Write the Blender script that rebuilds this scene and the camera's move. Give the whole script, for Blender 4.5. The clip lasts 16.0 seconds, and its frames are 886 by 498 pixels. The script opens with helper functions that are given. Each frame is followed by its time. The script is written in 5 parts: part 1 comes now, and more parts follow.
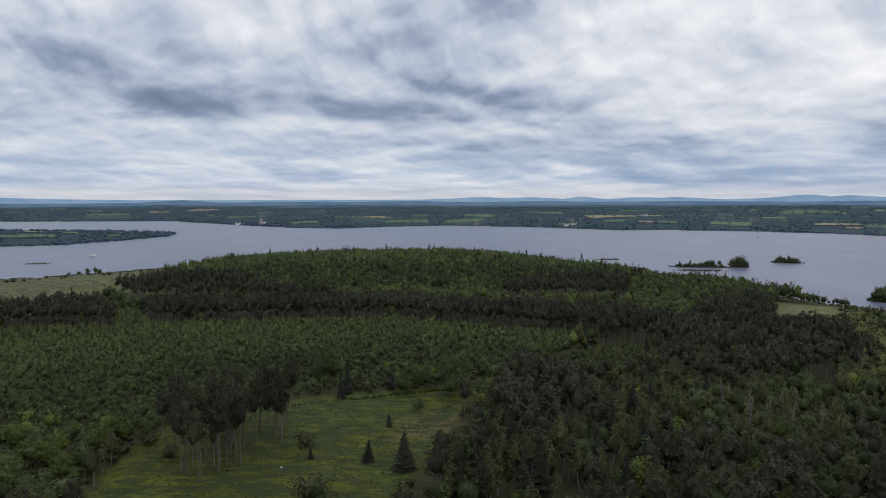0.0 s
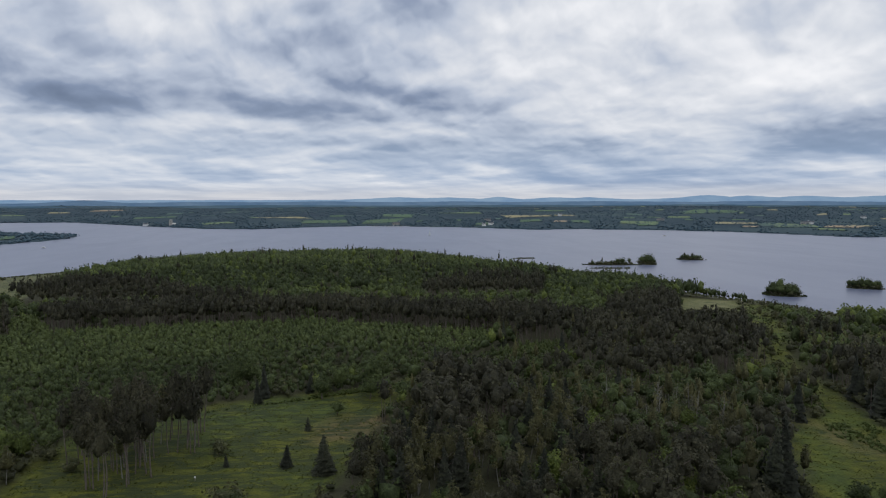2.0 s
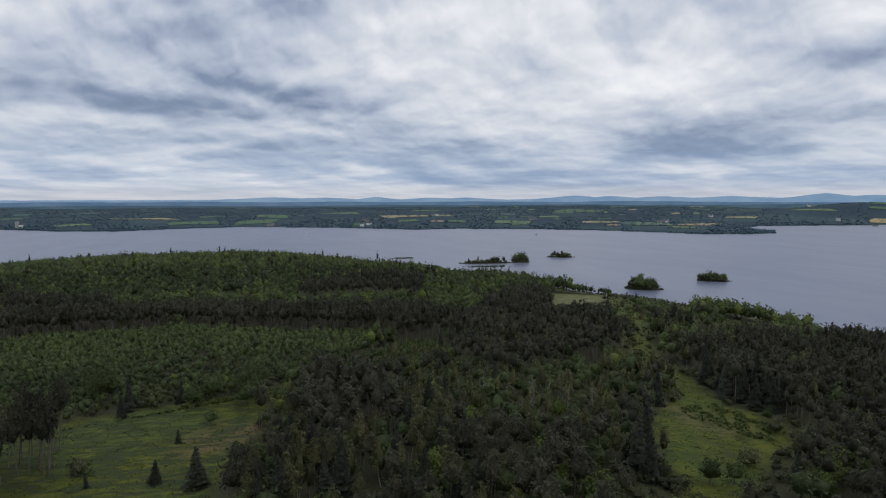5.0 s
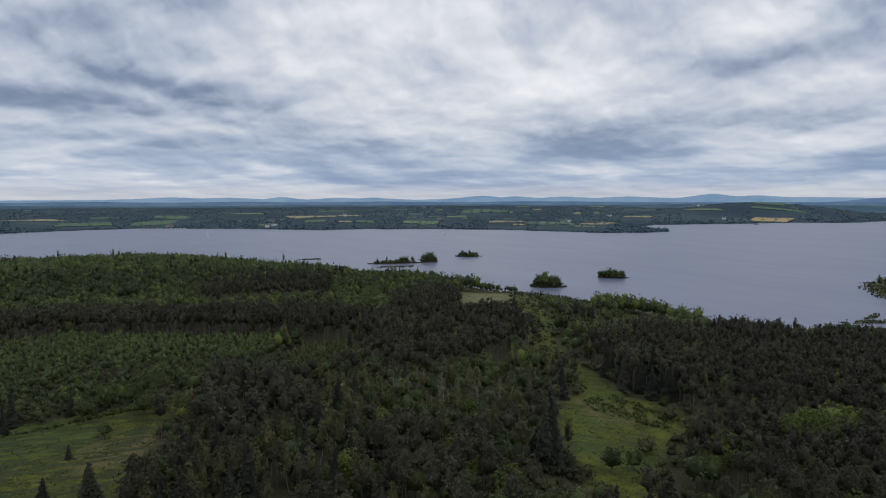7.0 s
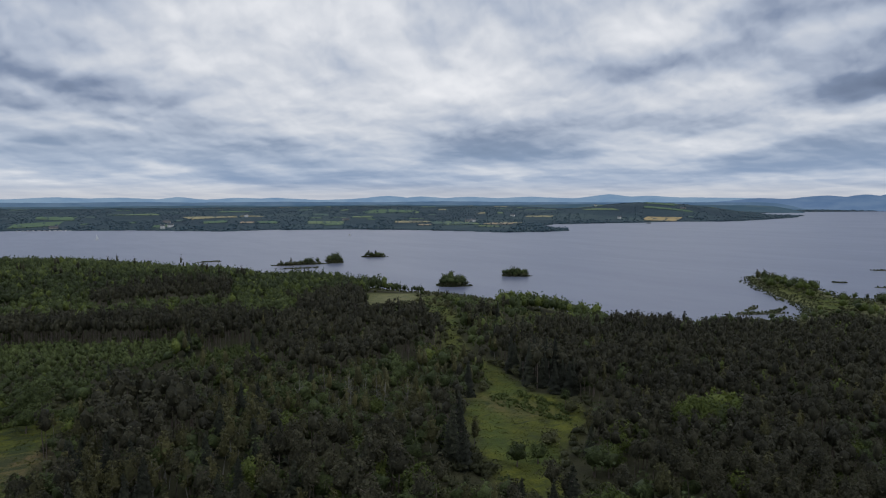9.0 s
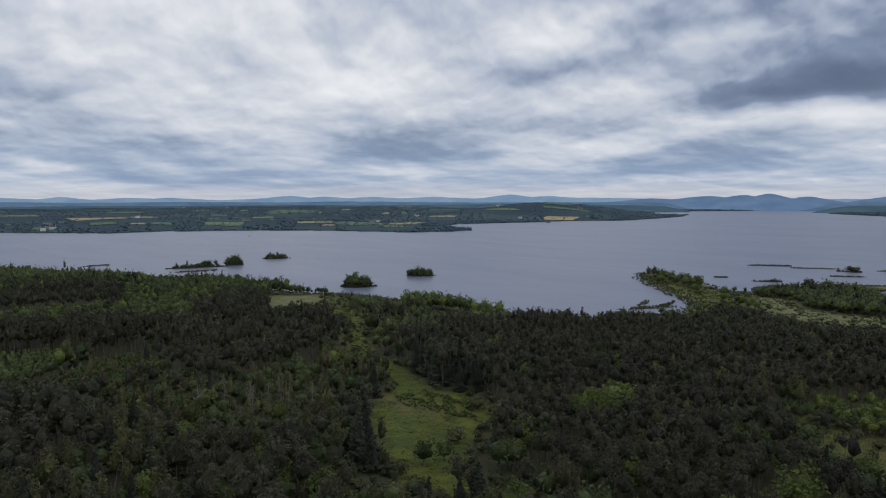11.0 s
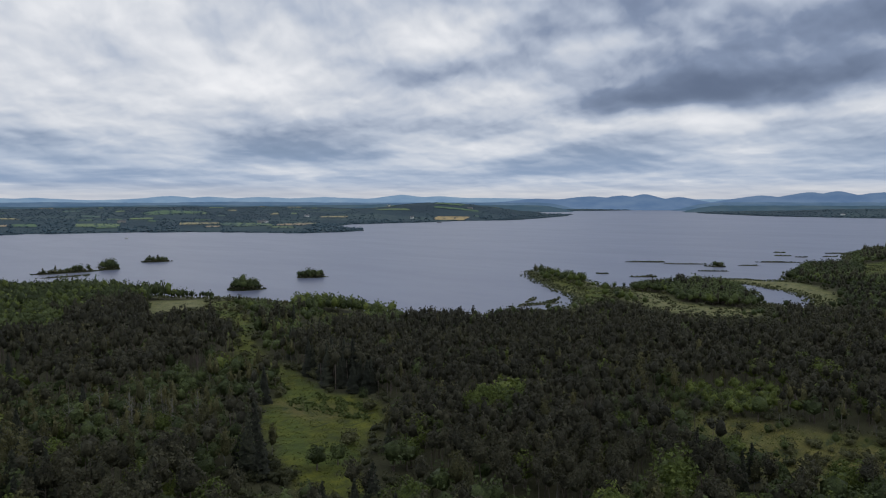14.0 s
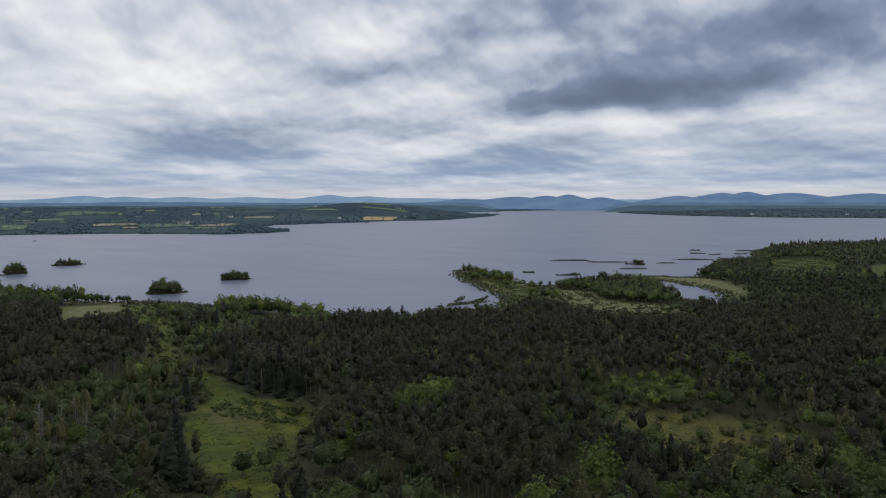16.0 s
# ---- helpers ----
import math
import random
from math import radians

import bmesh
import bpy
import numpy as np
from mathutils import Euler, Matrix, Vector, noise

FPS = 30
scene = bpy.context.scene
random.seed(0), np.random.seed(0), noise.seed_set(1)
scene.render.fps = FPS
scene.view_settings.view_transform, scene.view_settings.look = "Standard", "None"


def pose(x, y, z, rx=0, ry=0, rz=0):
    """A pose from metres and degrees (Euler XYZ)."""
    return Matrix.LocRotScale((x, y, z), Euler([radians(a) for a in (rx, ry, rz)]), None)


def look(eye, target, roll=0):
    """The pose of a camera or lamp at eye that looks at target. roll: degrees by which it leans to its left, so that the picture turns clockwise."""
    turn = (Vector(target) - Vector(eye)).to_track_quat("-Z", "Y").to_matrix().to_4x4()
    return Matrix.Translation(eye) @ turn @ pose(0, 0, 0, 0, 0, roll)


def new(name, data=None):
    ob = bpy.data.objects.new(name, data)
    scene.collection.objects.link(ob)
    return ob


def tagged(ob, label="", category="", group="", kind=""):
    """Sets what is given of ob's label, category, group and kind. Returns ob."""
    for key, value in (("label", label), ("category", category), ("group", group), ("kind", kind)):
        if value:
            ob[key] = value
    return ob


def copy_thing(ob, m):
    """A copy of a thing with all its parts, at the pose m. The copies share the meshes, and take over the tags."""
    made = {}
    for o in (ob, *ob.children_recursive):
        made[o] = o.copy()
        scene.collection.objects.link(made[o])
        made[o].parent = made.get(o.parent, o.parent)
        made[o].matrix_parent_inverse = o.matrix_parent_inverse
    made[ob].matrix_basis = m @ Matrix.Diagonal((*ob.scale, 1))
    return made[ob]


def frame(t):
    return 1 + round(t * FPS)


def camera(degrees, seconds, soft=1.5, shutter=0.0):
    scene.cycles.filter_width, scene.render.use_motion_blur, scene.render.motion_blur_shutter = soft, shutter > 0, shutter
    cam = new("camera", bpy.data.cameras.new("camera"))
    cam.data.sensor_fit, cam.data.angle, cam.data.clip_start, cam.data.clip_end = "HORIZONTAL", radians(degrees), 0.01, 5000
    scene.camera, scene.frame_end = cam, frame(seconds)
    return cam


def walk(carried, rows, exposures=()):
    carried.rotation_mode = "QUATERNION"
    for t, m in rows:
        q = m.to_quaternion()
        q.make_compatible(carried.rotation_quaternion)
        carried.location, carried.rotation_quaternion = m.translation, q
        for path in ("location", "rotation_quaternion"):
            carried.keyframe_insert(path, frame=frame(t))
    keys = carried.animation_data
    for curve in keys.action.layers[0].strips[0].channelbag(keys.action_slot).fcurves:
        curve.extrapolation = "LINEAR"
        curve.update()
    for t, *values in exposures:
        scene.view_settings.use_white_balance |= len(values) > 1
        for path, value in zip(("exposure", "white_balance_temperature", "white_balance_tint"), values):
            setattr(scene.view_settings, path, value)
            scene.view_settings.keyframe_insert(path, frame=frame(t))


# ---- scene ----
# The drone hovers over the wood and turns to its right. Metres; the lake's surface is z = 0.
EYE = (0.0, 0.0, 65.0)
TILT, LEAN = -4.1, 0.1
cam = camera(66.25, 16.0, soft=1.1)
ROWS = [
    (0.0, 0.0), (0.5, -1.68), (1.0, -3.46), (1.5, -5.23), (2.0, -6.85), (2.5, -8.57), (3.0, -10.28), (3.5, -12.0),
    (6.0, -20.8), (6.5, -22.81), (7.0, -24.83), (7.5, -26.84), (8.0, -28.88), (8.5, -30.84), (9.0, -32.75),
    (11.5, -42.7), (12.0, -44.4), (12.5, -45.81), (13.0, -47.16), (13.5, -48.51), (14.0, -49.93), (14.5, -51.43),
    (15.0, -52.94), (15.5, -54.45), (16.0, -55.97),
]
walk(cam, [(t, pose(*EYE, 90 + TILT, LEAN, yaw)) for t, yaw in ROWS],
     exposures=[(0.0, 0.04, 6450, 10), (3.5, -0.02, 6400, 10), (7.0, -0.08, 6350, 10), (9.0, -0.12, 6350, 10), (12.5, -0.1, 6350, 10), (16.0, -0.04, 6500, 10)])


# ---- node helpers ----
def node(nt, kind, *links):
    """A node of that kind: links are pairs of an input and a socket or a value."""
    n = nt.nodes.new(kind)
    for key, value in links:
        if isinstance(value, bpy.types.NodeSocket):
            nt.links.new(value, n.inputs[key])
        else:
            n.inputs[key].default_value = value
    return n


def maths(nt, op, a, b=0.0, c=0.0, clamp=False):
    n = node(nt, "ShaderNodeMath", (0, a), (1, b), (2, c))
    n.operation, n.use_clamp = op, clamp
    return n.outputs[0]


def vmaths(nt, op, a, b):
    n = node(nt, "ShaderNodeVectorMath", (0, a), (1, b))
    n.operation = op
    return n.outputs[0]


def spread(nt, value, a, b, c, d):
    """value from a..b to c..d, with soft ends."""
    n = node(nt, "ShaderNodeMapRange", (0, value), (1, a), (2, b), (3, c), (4, d))
    n.interpolation_type = "SMOOTHSTEP"
    return n.outputs[0]


def ramp(nt, fac, *stops):
    n = node(nt, "ShaderNodeValToRGB", (0, fac))
    el = n.color_ramp.elements
    while len(el) < len(stops):
        el.new(0.5)
    for e, (at, col) in zip(el, stops):
        e.position, e.color = at, (*col, 1.0)
    return n.outputs[0]


def fbm(nt, vec, scale, detail=4.0, rough=0.55, warp=0.0):
    return node(nt, "ShaderNodeTexNoise", ("Vector", vec), ("Scale", scale), ("Detail", detail), ("Roughness", rough),
                ("Distortion", warp)).outputs[0]


def mixc(nt, fac, a, b, how="MIX"):
    n = nt.nodes.new("ShaderNodeMix")
    n.data_type, n.blend_type = "RGBA", how
    for i, v in ((0, fac), (6, a), (7, b)):
        if isinstance(v, bpy.types.NodeSocket):
            nt.links.new(v, n.inputs[i])
        else:
            n.inputs[i].default_value = v if i == 0 else (*v, 1.0)
    return n.outputs[2]


# ---- sky: broken overcast, laid out by bearing (degrees right of the first heading) and height ----
SUN_UP, SUN_BEARING = 48.0, 150.0
world = bpy.data.worlds.new("overcast_sky")
scene.world = world
world.use_nodes = True
wt = world.node_tree
wt.nodes.clear()
way = node(wt, "ShaderNodeTexCoord").outputs["Generated"]
sep = node(wt, "ShaderNodeSeparateXYZ", (0, way)).outputs
bearing = maths(wt, "MULTIPLY", maths(wt, "ARCTAN2", sep[0], sep[1]), 57.2958)
height = maths(wt, "MULTIPLY", maths(wt, "ARCSINE", sep[2]), 57.2958)
# cloud heaps: smaller and flatter towards the horizon, lit from above, so each is paler on top than at its foot
lower = maths(wt, "MULTIPLY", maths(wt, "LOGARITHM", maths(wt, "ADD", maths(wt, "MAXIMUM", height, 0.0), 1.8), 2.718), 1.15)
flat = node(wt, "ShaderNodeCombineXYZ", (0, maths(wt, "MULTIPLY", bearing, 0.066)), (1, lower), (2, 3.7)).outputs[0]
bend = node(wt, "ShaderNodeTexNoise", ("Vector", flat), ("Scale", 1.7), ("Detail", 5.0), ("Roughness", 0.55)).outputs[1]
bent = vmaths(wt, "ADD", flat, vmaths(wt, "MULTIPLY", vmaths(wt, "SUBTRACT", bend, (0.5, 0.5, 0.5)), (0.3, 0.22, 0.0)))
billow = fbm(wt, flat, 0.8, 3.0, 0.45, 0.2)
puff = fbm(wt, flat, 2.2, 6.0, 0.5, 0.3)


def relief(scale, detail, rough, rise, round_):
    """How much thicker the cloud is here than a little higher up: pale on its rounded upper edges, dark beneath."""
    out = []
    for up in (0.0, rise):
        at_ = vmaths(wt, "ADD", bent, (0.25 * up, up, 0.0))
        ball = node(wt, "ShaderNodeTexVoronoi", ("Vector", at_), ("Scale", scale * 1.9))
        ball.feature = "SMOOTH_F1"
        ball.inputs["Smoothness"].default_value = 0.3
        out.append(maths(wt, "MULTIPLY_ADD", ball.outputs["Distance"], -round_, fbm(wt, at_, scale, detail, rough)))
    return maths(wt, "SUBTRACT", out[0], out[1]), out[0]


heap, mass = relief(1.3, 5.0, 0.46, 0.15, 0.18)
curl, _ = relief(2.7, 4.0, 0.46, 0.075, 0.25)
crest, _ = relief(6.0, 3.0, 0.45, 0.035, 0.25)
shift = node(wt, "ShaderNodeTexNoise", ("Vector", flat), ("Scale", 1.9), ("Detail", 2.5), ("Roughness", 0.45)).outputs[1]
shift = vmaths(wt, "MULTIPLY", vmaths(wt, "SUBTRACT", shift, (0.5, 0.5, 0.5)), (9.0, 2.4, 0.0))
spot = node(wt, "ShaderNodeCombineXYZ", (0, bearing), (1, height)).outputs[0]
spot = vmaths(wt, "ADD", spot, shift)
lum = maths(wt, "MULTIPLY_ADD", maths(wt, "SUBTRACT", billow, 0.5), 0.25, 0.69)
lum = maths(wt, "ADD", lum, spread(wt, mass, 0.32, 0.52, -0.06, 0.06))
lum = maths(wt, "MULTIPLY_ADD", heap, 0.78, lum)
lum = maths(wt, "ADD", lum, spread(wt, height, 0.6, 4.5, -0.08, 0.0))
lum = maths(wt, "MULTIPLY_ADD", curl, 0.7, lum)
lum = maths(wt, "MULTIPLY_ADD", crest, 0.35, lum)


def cloud(total, at, up_at, wide, tall, lift, lean=0.0):
    """One bank of cloud, brighter (lift above 0) or darker than the rest, leaning up to the right."""
    m = node(wt, "ShaderNodeMapping")
    m.vector_type = "TEXTURE"
    wt.links.new(spot, m.inputs["Vector"])
    m.inputs["Location"].default_value, m.inputs["Rotation"].default_value = (at, up_at, 0), (0, 0, radians(lean))
    m.inputs["Scale"].default_value = (wide, tall, 1.0)
    g = node(wt, "ShaderNodeTexGradient", (0, m.outputs[0]))
    g.gradient_type = "SPHERICAL"
    body = spread(wt, g.outputs[1], 0.0, 0.7, 0.0, 1.0)
    if lift < 0 and tall > 1.0:
        flat_base = spread(wt, node(wt, "ShaderNodeSeparateXYZ", (0, m.outputs[0])).outputs[1], -0.7, -0.2, 0.0, 1.0)
        body = maths(wt, "MULTIPLY", body, flat_base)
        lift = lift * 1.15
    return maths(wt, "MULTIPLY_ADD", body, lift, total)


lum = cloud(lum, -23.0, 8.6, 24.0, 4.6, -0.194)
lum = cloud(lum, -15.0, 7.3, 20.0, 2.0, -0.173)
lum = cloud(lum, -22.0, 7.6, 9.0, 1.3, -0.101)
lum = cloud(lum, -6.5, 13.4, 7.0, 4.0, -0.122)
lum = cloud(lum, 0.5, 8.4, 9.0, 1.8, -0.108)
lum = cloud(lum, -35.0, 5.4, 5.0, 1.8, -0.202)
lum = cloud(lum, 13.5, 8.6, 7.0, 1.6, -0.216, 13.0)
lum = cloud(lum, 7.2, 8.6, 3.0, 1.6, -0.144)
lum = cloud(lum, 4.5, 6.6, 6.0, 1.1, -0.108)
lum = cloud(lum, -1.0, 4.6, 8.0, 1.1, -0.144)
lum = cloud(lum, -13.0, 2.7, 8.0, 0.8, -0.101)
lum = cloud(lum, 19.5, 3.4, 10.0, 2.0, -0.173)
lum = cloud(lum, 37.5, 4.2, 11.0, 2.1, -0.259)
lum = cloud(lum, 38.5, 3.7, 8.0, 1.0, -0.13)
lum = cloud(lum, 33.0, 5.6, 6.0, 1.6, -0.086)
lum = cloud(lum, 22.0, 1.9, 11.0, 0.8, -0.144)
lum = cloud(lum, 47.5, 10.6, 7.0, 2.0, -0.144, 8.0)
lum = cloud(lum, 61.0, 3.5, 12.0, 2.6, -0.259, 5.0)
lum = cloud(lum, 59.0, 2.4, 9.0, 0.9, -0.115)
lum = cloud(lum, 74.0, 9.8, 20.0, 5.0, -0.42, 6.0)
lum = cloud(lum, 67.0, 7.9, 12.0, 2.2, -0.25, 7.0)
lum = cloud(lum, 79.0, 8.6, 14.0, 2.8, -0.25, 4.0)
lum = cloud(lum, 90.0, 14.5, 18.0, 5.5, -0.378, 3.0)
lum = cloud(lum, 65.0, 14.4, 14.0, 3.2, -0.288)
lum = cloud(lum, 56.0, 16.4, 10.0, 2.0, -0.144)
lum = cloud(lum, 84.0, 2.2, 12.0, 1.6, -0.173)
lum = cloud(lum, 84.0, 4.3, 9.0, 1.0, -0.101)
lum = cloud(lum, 3.0, 15.5, 12.0, 3.0, -0.072)
lum = cloud(lum, 2.0, 9.5, 16.0, 7.0, -0.11)
lum = cloud(lum, 9.0, 3.6, 16.0, 2.2, -0.1)
lum = cloud(lum, 47.0, 6.0, 14.0, 3.0, -0.08)
lum = cloud(lum, -21.0, 5.4, 16.0, 1.9, 0.084)
lum = cloud(lum, -27.0, 16.0, 10.0, 2.4, 0.132)
lum = cloud(lum, -15.0, 13.5, 8.0, 2.6, 0.072, -20.0)
lum = cloud(lum, 17.0, 13.5, 16.0, 4.6, 0.2)
lum = cloud(lum, 26.0, 9.6, 16.0, 3.6, 0.13)
lum = cloud(lum, 48.5, 13.0, 8.0, 2.6, 0.24)
lum = cloud(lum, 39.5, 9.0, 12.0, 3.0, 0.15)
lum = cloud(lum, 56.0, 4.7, 5.0, 1.6, 0.24)
lum = cloud(lum, 82.5, 6.2, 5.0, 1.1, 0.24)
lum = cloud(lum, 65.0, 6.2, 14.0, 1.6, 0.16)
# thick cloud and bright cloud both keep their folds
lum = spread(wt, lum, -0.35, 1.35, 0.0, 1.0)
grey = ramp(wt, lum, (0.0, (0.12, 0.155, 0.24)), (0.3, (0.235, 0.29, 0.41)), (0.55, (0.475, 0.53, 0.635)), (0.78, (0.70, 0.725, 0.775)), (1.0, (0.93, 0.93, 0.945)))
# thin cloud lets the blue of the clear sky through low down; a pale strip lies along the horizon
nishita = wt.nodes.new("ShaderNodeTexSky")
nishita.sky_type, nishita.sun_disc = "NISHITA", False
nishita.sun_elevation, nishita.sun_rotation = radians(SUN_UP), radians(SUN_BEARING)
blue = mixc(wt, 1.0, nishita.outputs[0], (0.11, 0.11, 0.11), "MULTIPLY")
low = spread(wt, height, 1.5, 9.0, 0.2, 0.05)
thin = maths(wt, "MULTIPLY", low, maths(wt, "SUBTRACT", 1.0, lum), clamp=True)
sky = mixc(wt, thin, grey, blue)
veil = maths(wt, "MULTIPLY", spread(wt, height, 1.4, 6.5, 0.6, 0.0), maths(wt, "SUBTRACT", 1.0, lum), clamp=True)
sky = mixc(wt, veil, sky, (0.3, 0.44, 0.68))
rim = spread(wt, height, 0.2, 1.7, 0.6, 0.0)
sky = mixc(wt, maths(wt, "MULTIPLY", rim, maths(wt, "MULTIPLY_ADD", puff, 0.8, 0.45), clamp=True), sky, (0.69, 0.665, 0.65))
# an overcast sky is brighter overhead than low down
zenith = spread(wt, height, 18.0, 75.0, 1.0, 1.4)
back = node(wt, "ShaderNodeBackground", ("Color", sky), ("Strength", zenith))
wt.links.new(back.outputs[0], node(wt, "ShaderNodeOutputWorld").inputs[0])
sun_lamp = new("sun", bpy.data.lights.new("sun", "SUN"))
sun_lamp.data.energy, sun_lamp.data.angle, sun_lamp.data.color = 0.35, radians(25), (1.0, 0.95, 0.88)
sun_lamp.matrix_world = look((0, 0, 300), (-math.sin(radians(SUN_BEARING)) * 300, -math.cos(radians(SUN_BEARING)) * 300, 300 - 300 * math.tan(radians(SUN_UP))))


# ---- the lie of the land: shores in plan, heights by the distance from the shore ----
HOME_SHORE = [(-1100, 250), (-560, 400), (-363, 553), (-300, 604), (-231, 700), (-150, 765), (-60, 790), (20, 780), (85, 725),
              (135, 650), (174, 600), (178, 556), (190, 540), (212, 482), (228, 430), (250, 398), (266, 345), (274, 300),
              (270, 262), (262, 234), (300, 224), (329, 214), (343, 209), (347, 197), (388, 210), (417, 235), (428, 250), (457, 282), (493, 316), (525, 336),
              (520, 317), (504, 285), (487, 258), (463, 241), (464, 228), (463, 211), (478, 212), (503, 221), (508, 200), (520, 181), (525, 156), (505, 143), (463, 131), (452, 119), (445, 103), (440, 91),
              (454, 87), (490, 96), (520, 115), (538, 136), (548, 154), (545, 185), (559, 194), (575, 168), (580, 142), (601, 140), (651, 149), (689, 150), (719, 136), (760, 128), (840, 136), (922, 150), (969, 149), (1021, 109), (1080, 60), (1200, 40),
              (1300, -300), (1000, -1100), (-1100, -1100)]
WEST_POINT = [(-1700, 850), (-900, 920), (-633, 968), (-565, 991), (-528, 1085), (-499, 1237), (-519, 1343), (-640, 1430), (-900, 1480), (-1700, 1650)]
FAR_SHORE = [(-2600, 1900), (-1393, 2136), (-871, 2162), (-546, 1802), (-354, 1609), (-241, 1572), (-130, 1667), (0, 1735),
             (93, 1693), (223, 1616), (383, 1457), (484, 1466), (634, 1394), (740, 1290), (807, 1165), (839, 1082), (943, 1050),
             (1005, 1062), (1060, 1130), (1130, 1300), (1243, 1370), (1520, 1325), (1690, 1340), (1790, 1250), (1930, 1255),
             (2420, 1380), (2750, 1540), (2560, 1720), (3200, 1960), (3549, 2004), (4175, 1800), (5200, 2000), (4800, 4800),
             (-4800, 4800), (-5200, 2200)]
EAST_SHORE = [(3355, 1205), (2872, 766), (2745, 426), (2827, 45), (3000, -700), (5200, -700), (5200, 1000), (3900, 1320)]


def inside(x, y, poly):
    """How far the points lie inside the outline, in metres (minus: outside)."""
    x, y = np.asarray(x, float), np.asarray(y, float)
    best, odd = np.full(x.shape, 1e18), np.zeros(x.shape, bool)
    for (ax, ay), (bx, by) in zip(poly, poly[1:] + poly[:1]):
        ex, ey = bx - ax, by - ay
        k = np.clip(((x - ax) * ex + (y - ay) * ey) / (ex * ex + ey * ey), 0, 1)
        best = np.minimum(best, (x - ax - k * ex) ** 2 + (y - ay - k * ey) ** 2)
        if ay != by:
            odd ^= ((ay > y) != (by > y)) & (x < ax + (y - ay) / (by - ay) * ex)
    return np.where(odd, 1, -1) * np.sqrt(best)


def wob(x, y, size, seed=0.0):
    """Smooth rolling noise, about -1 to 1, with waves of that size."""
    u, v = x / size * 6.28, y / size * 6.28
    return (np.sin(u + 1.7 * seed + 1.3 * np.sin(0.71 * v + seed)) + np.sin(0.83 * v - 0.55 * u + 2.1 * seed + 1.1 * np.sin(0.6 * u - seed))
            + 0.6 * np.sin(1.9 * u + 1.3 * v + 3.3 * seed) + 0.5 * np.sin(2.3 * v - 1.6 * u + seed)) / 3.1


def bump(x, y, cx, cy, rx, ry, high):
    return high * np.exp(-((x - cx) / rx) ** 2 - ((y - cy) / ry) ** 2)


def land(x, y):
    """Height of the ground over the lake."""
    x, y = np.asarray(x, float), np.asarray(y, float)
    fray = 4 * wob(x, y, 60, 1.0) + 2 * wob(x, y, 19, 2.0)
    home = inside(x, y, HOME_SHORE) + fray * np.clip(np.hypot(x, y) / 400 - 0.4, 0, 1)
    z = np.where(home > 0, 7.0 * (1 - np.exp(-home / 75.0)) + 0.2, np.maximum(home * 0.12, -4))
    hills = bump(x, y, 5, 640, 75, 90, 4.5) + bump(x, y, -125, 625, 70, 80, 2.5) + 0.8 * wob(x, y, 170, 3.0)
    z = z + np.where(home > 0, hills * np.clip(home / 60, 0, 1), 0)
    far = np.maximum(inside(x, y, FAR_SHORE) + 8 * wob(x, y, 260, 4.0), np.maximum(inside(x, y, EAST_SHORE), inside(x, y, WEST_POINT)) + 5 * wob(x, y, 150, 5.0))
    rise = 26.0 * (1 - np.exp(-np.maximum(far, 0) / 900.0)) + np.maximum(far, 0) * 0.0055 + 0.8
    rise = rise + np.clip(far / 500, 0, 1) * (4 * wob(x, y, 900, 6.0) + 2.0 * wob(x, y, 370, 7.0))
    rise = rise + np.clip(far / 200, 0, 1) * (bump(x, y, 2060, 1760, 420, 260, 40) + bump(x, y, -1650, 4200, 500, 500, 20) + bump(x, y, 1550, 2700, 500, 300, 9))
    z = np.where(far > 0, rise, z)
    return z


def at(bearing, away):
    """Plan place from a bearing (degrees right of the first heading) and a distance."""
    return away * math.sin(radians(bearing)), away * math.cos(radians(bearing))


# ---- materials ----
def material(name):
    m = bpy.data.materials.new(name)
    m.use_nodes = True
    nt = m.node_tree
    nt.nodes.clear()
    return m, nt, node(nt, "ShaderNodeOutputMaterial").inputs[0], node(nt, "ShaderNodeNewGeometry").outputs["Position"]


def surface(nt, out, colour, rough=0.8, bump_from=None, bump_by=0.3, bump_deep=0.1, metal=0.0):
    p = node(nt, "ShaderNodeBsdfPrincipled", ("Roughness", rough), ("Metallic", metal), ("Specular IOR Level", 0.25))
    if isinstance(colour, tuple):
        p.inputs["Base Color"].default_value = (*colour, 1.0)
    else:
        nt.links.new(colour, p.inputs["Base Color"])
    if bump_from is not None:
        b = node(nt, "ShaderNodeBump", ("Strength", bump_by), ("Distance", bump_deep), ("Height", bump_from))
        nt.links.new(b.outputs[0], p.inputs["Normal"])
    nt.links.new(p.outputs[0], out)
    return p


def plain(name, colour, rough=0.7, vary=0.25, size=1.5, metal=0.0):
    """A surface of one paint or stuff, with grain and stains."""
    m, nt, out, place = material(name)
    grain = maths(nt, "ADD", maths(nt, "MULTIPLY", fbm(nt, place, size, 5), 0.6), maths(nt, "MULTIPLY", fbm(nt, place, size * 9, 3), 0.4))
    dark, light = tuple(c * (1 - vary) for c in colour), tuple(min(1, c * (1 + vary)) for c in colour)
    surface(nt, out, ramp(nt, grain, (0.3, dark), (0.7, light)), rough, grain, 0.2, 0.02, metal)
    return m


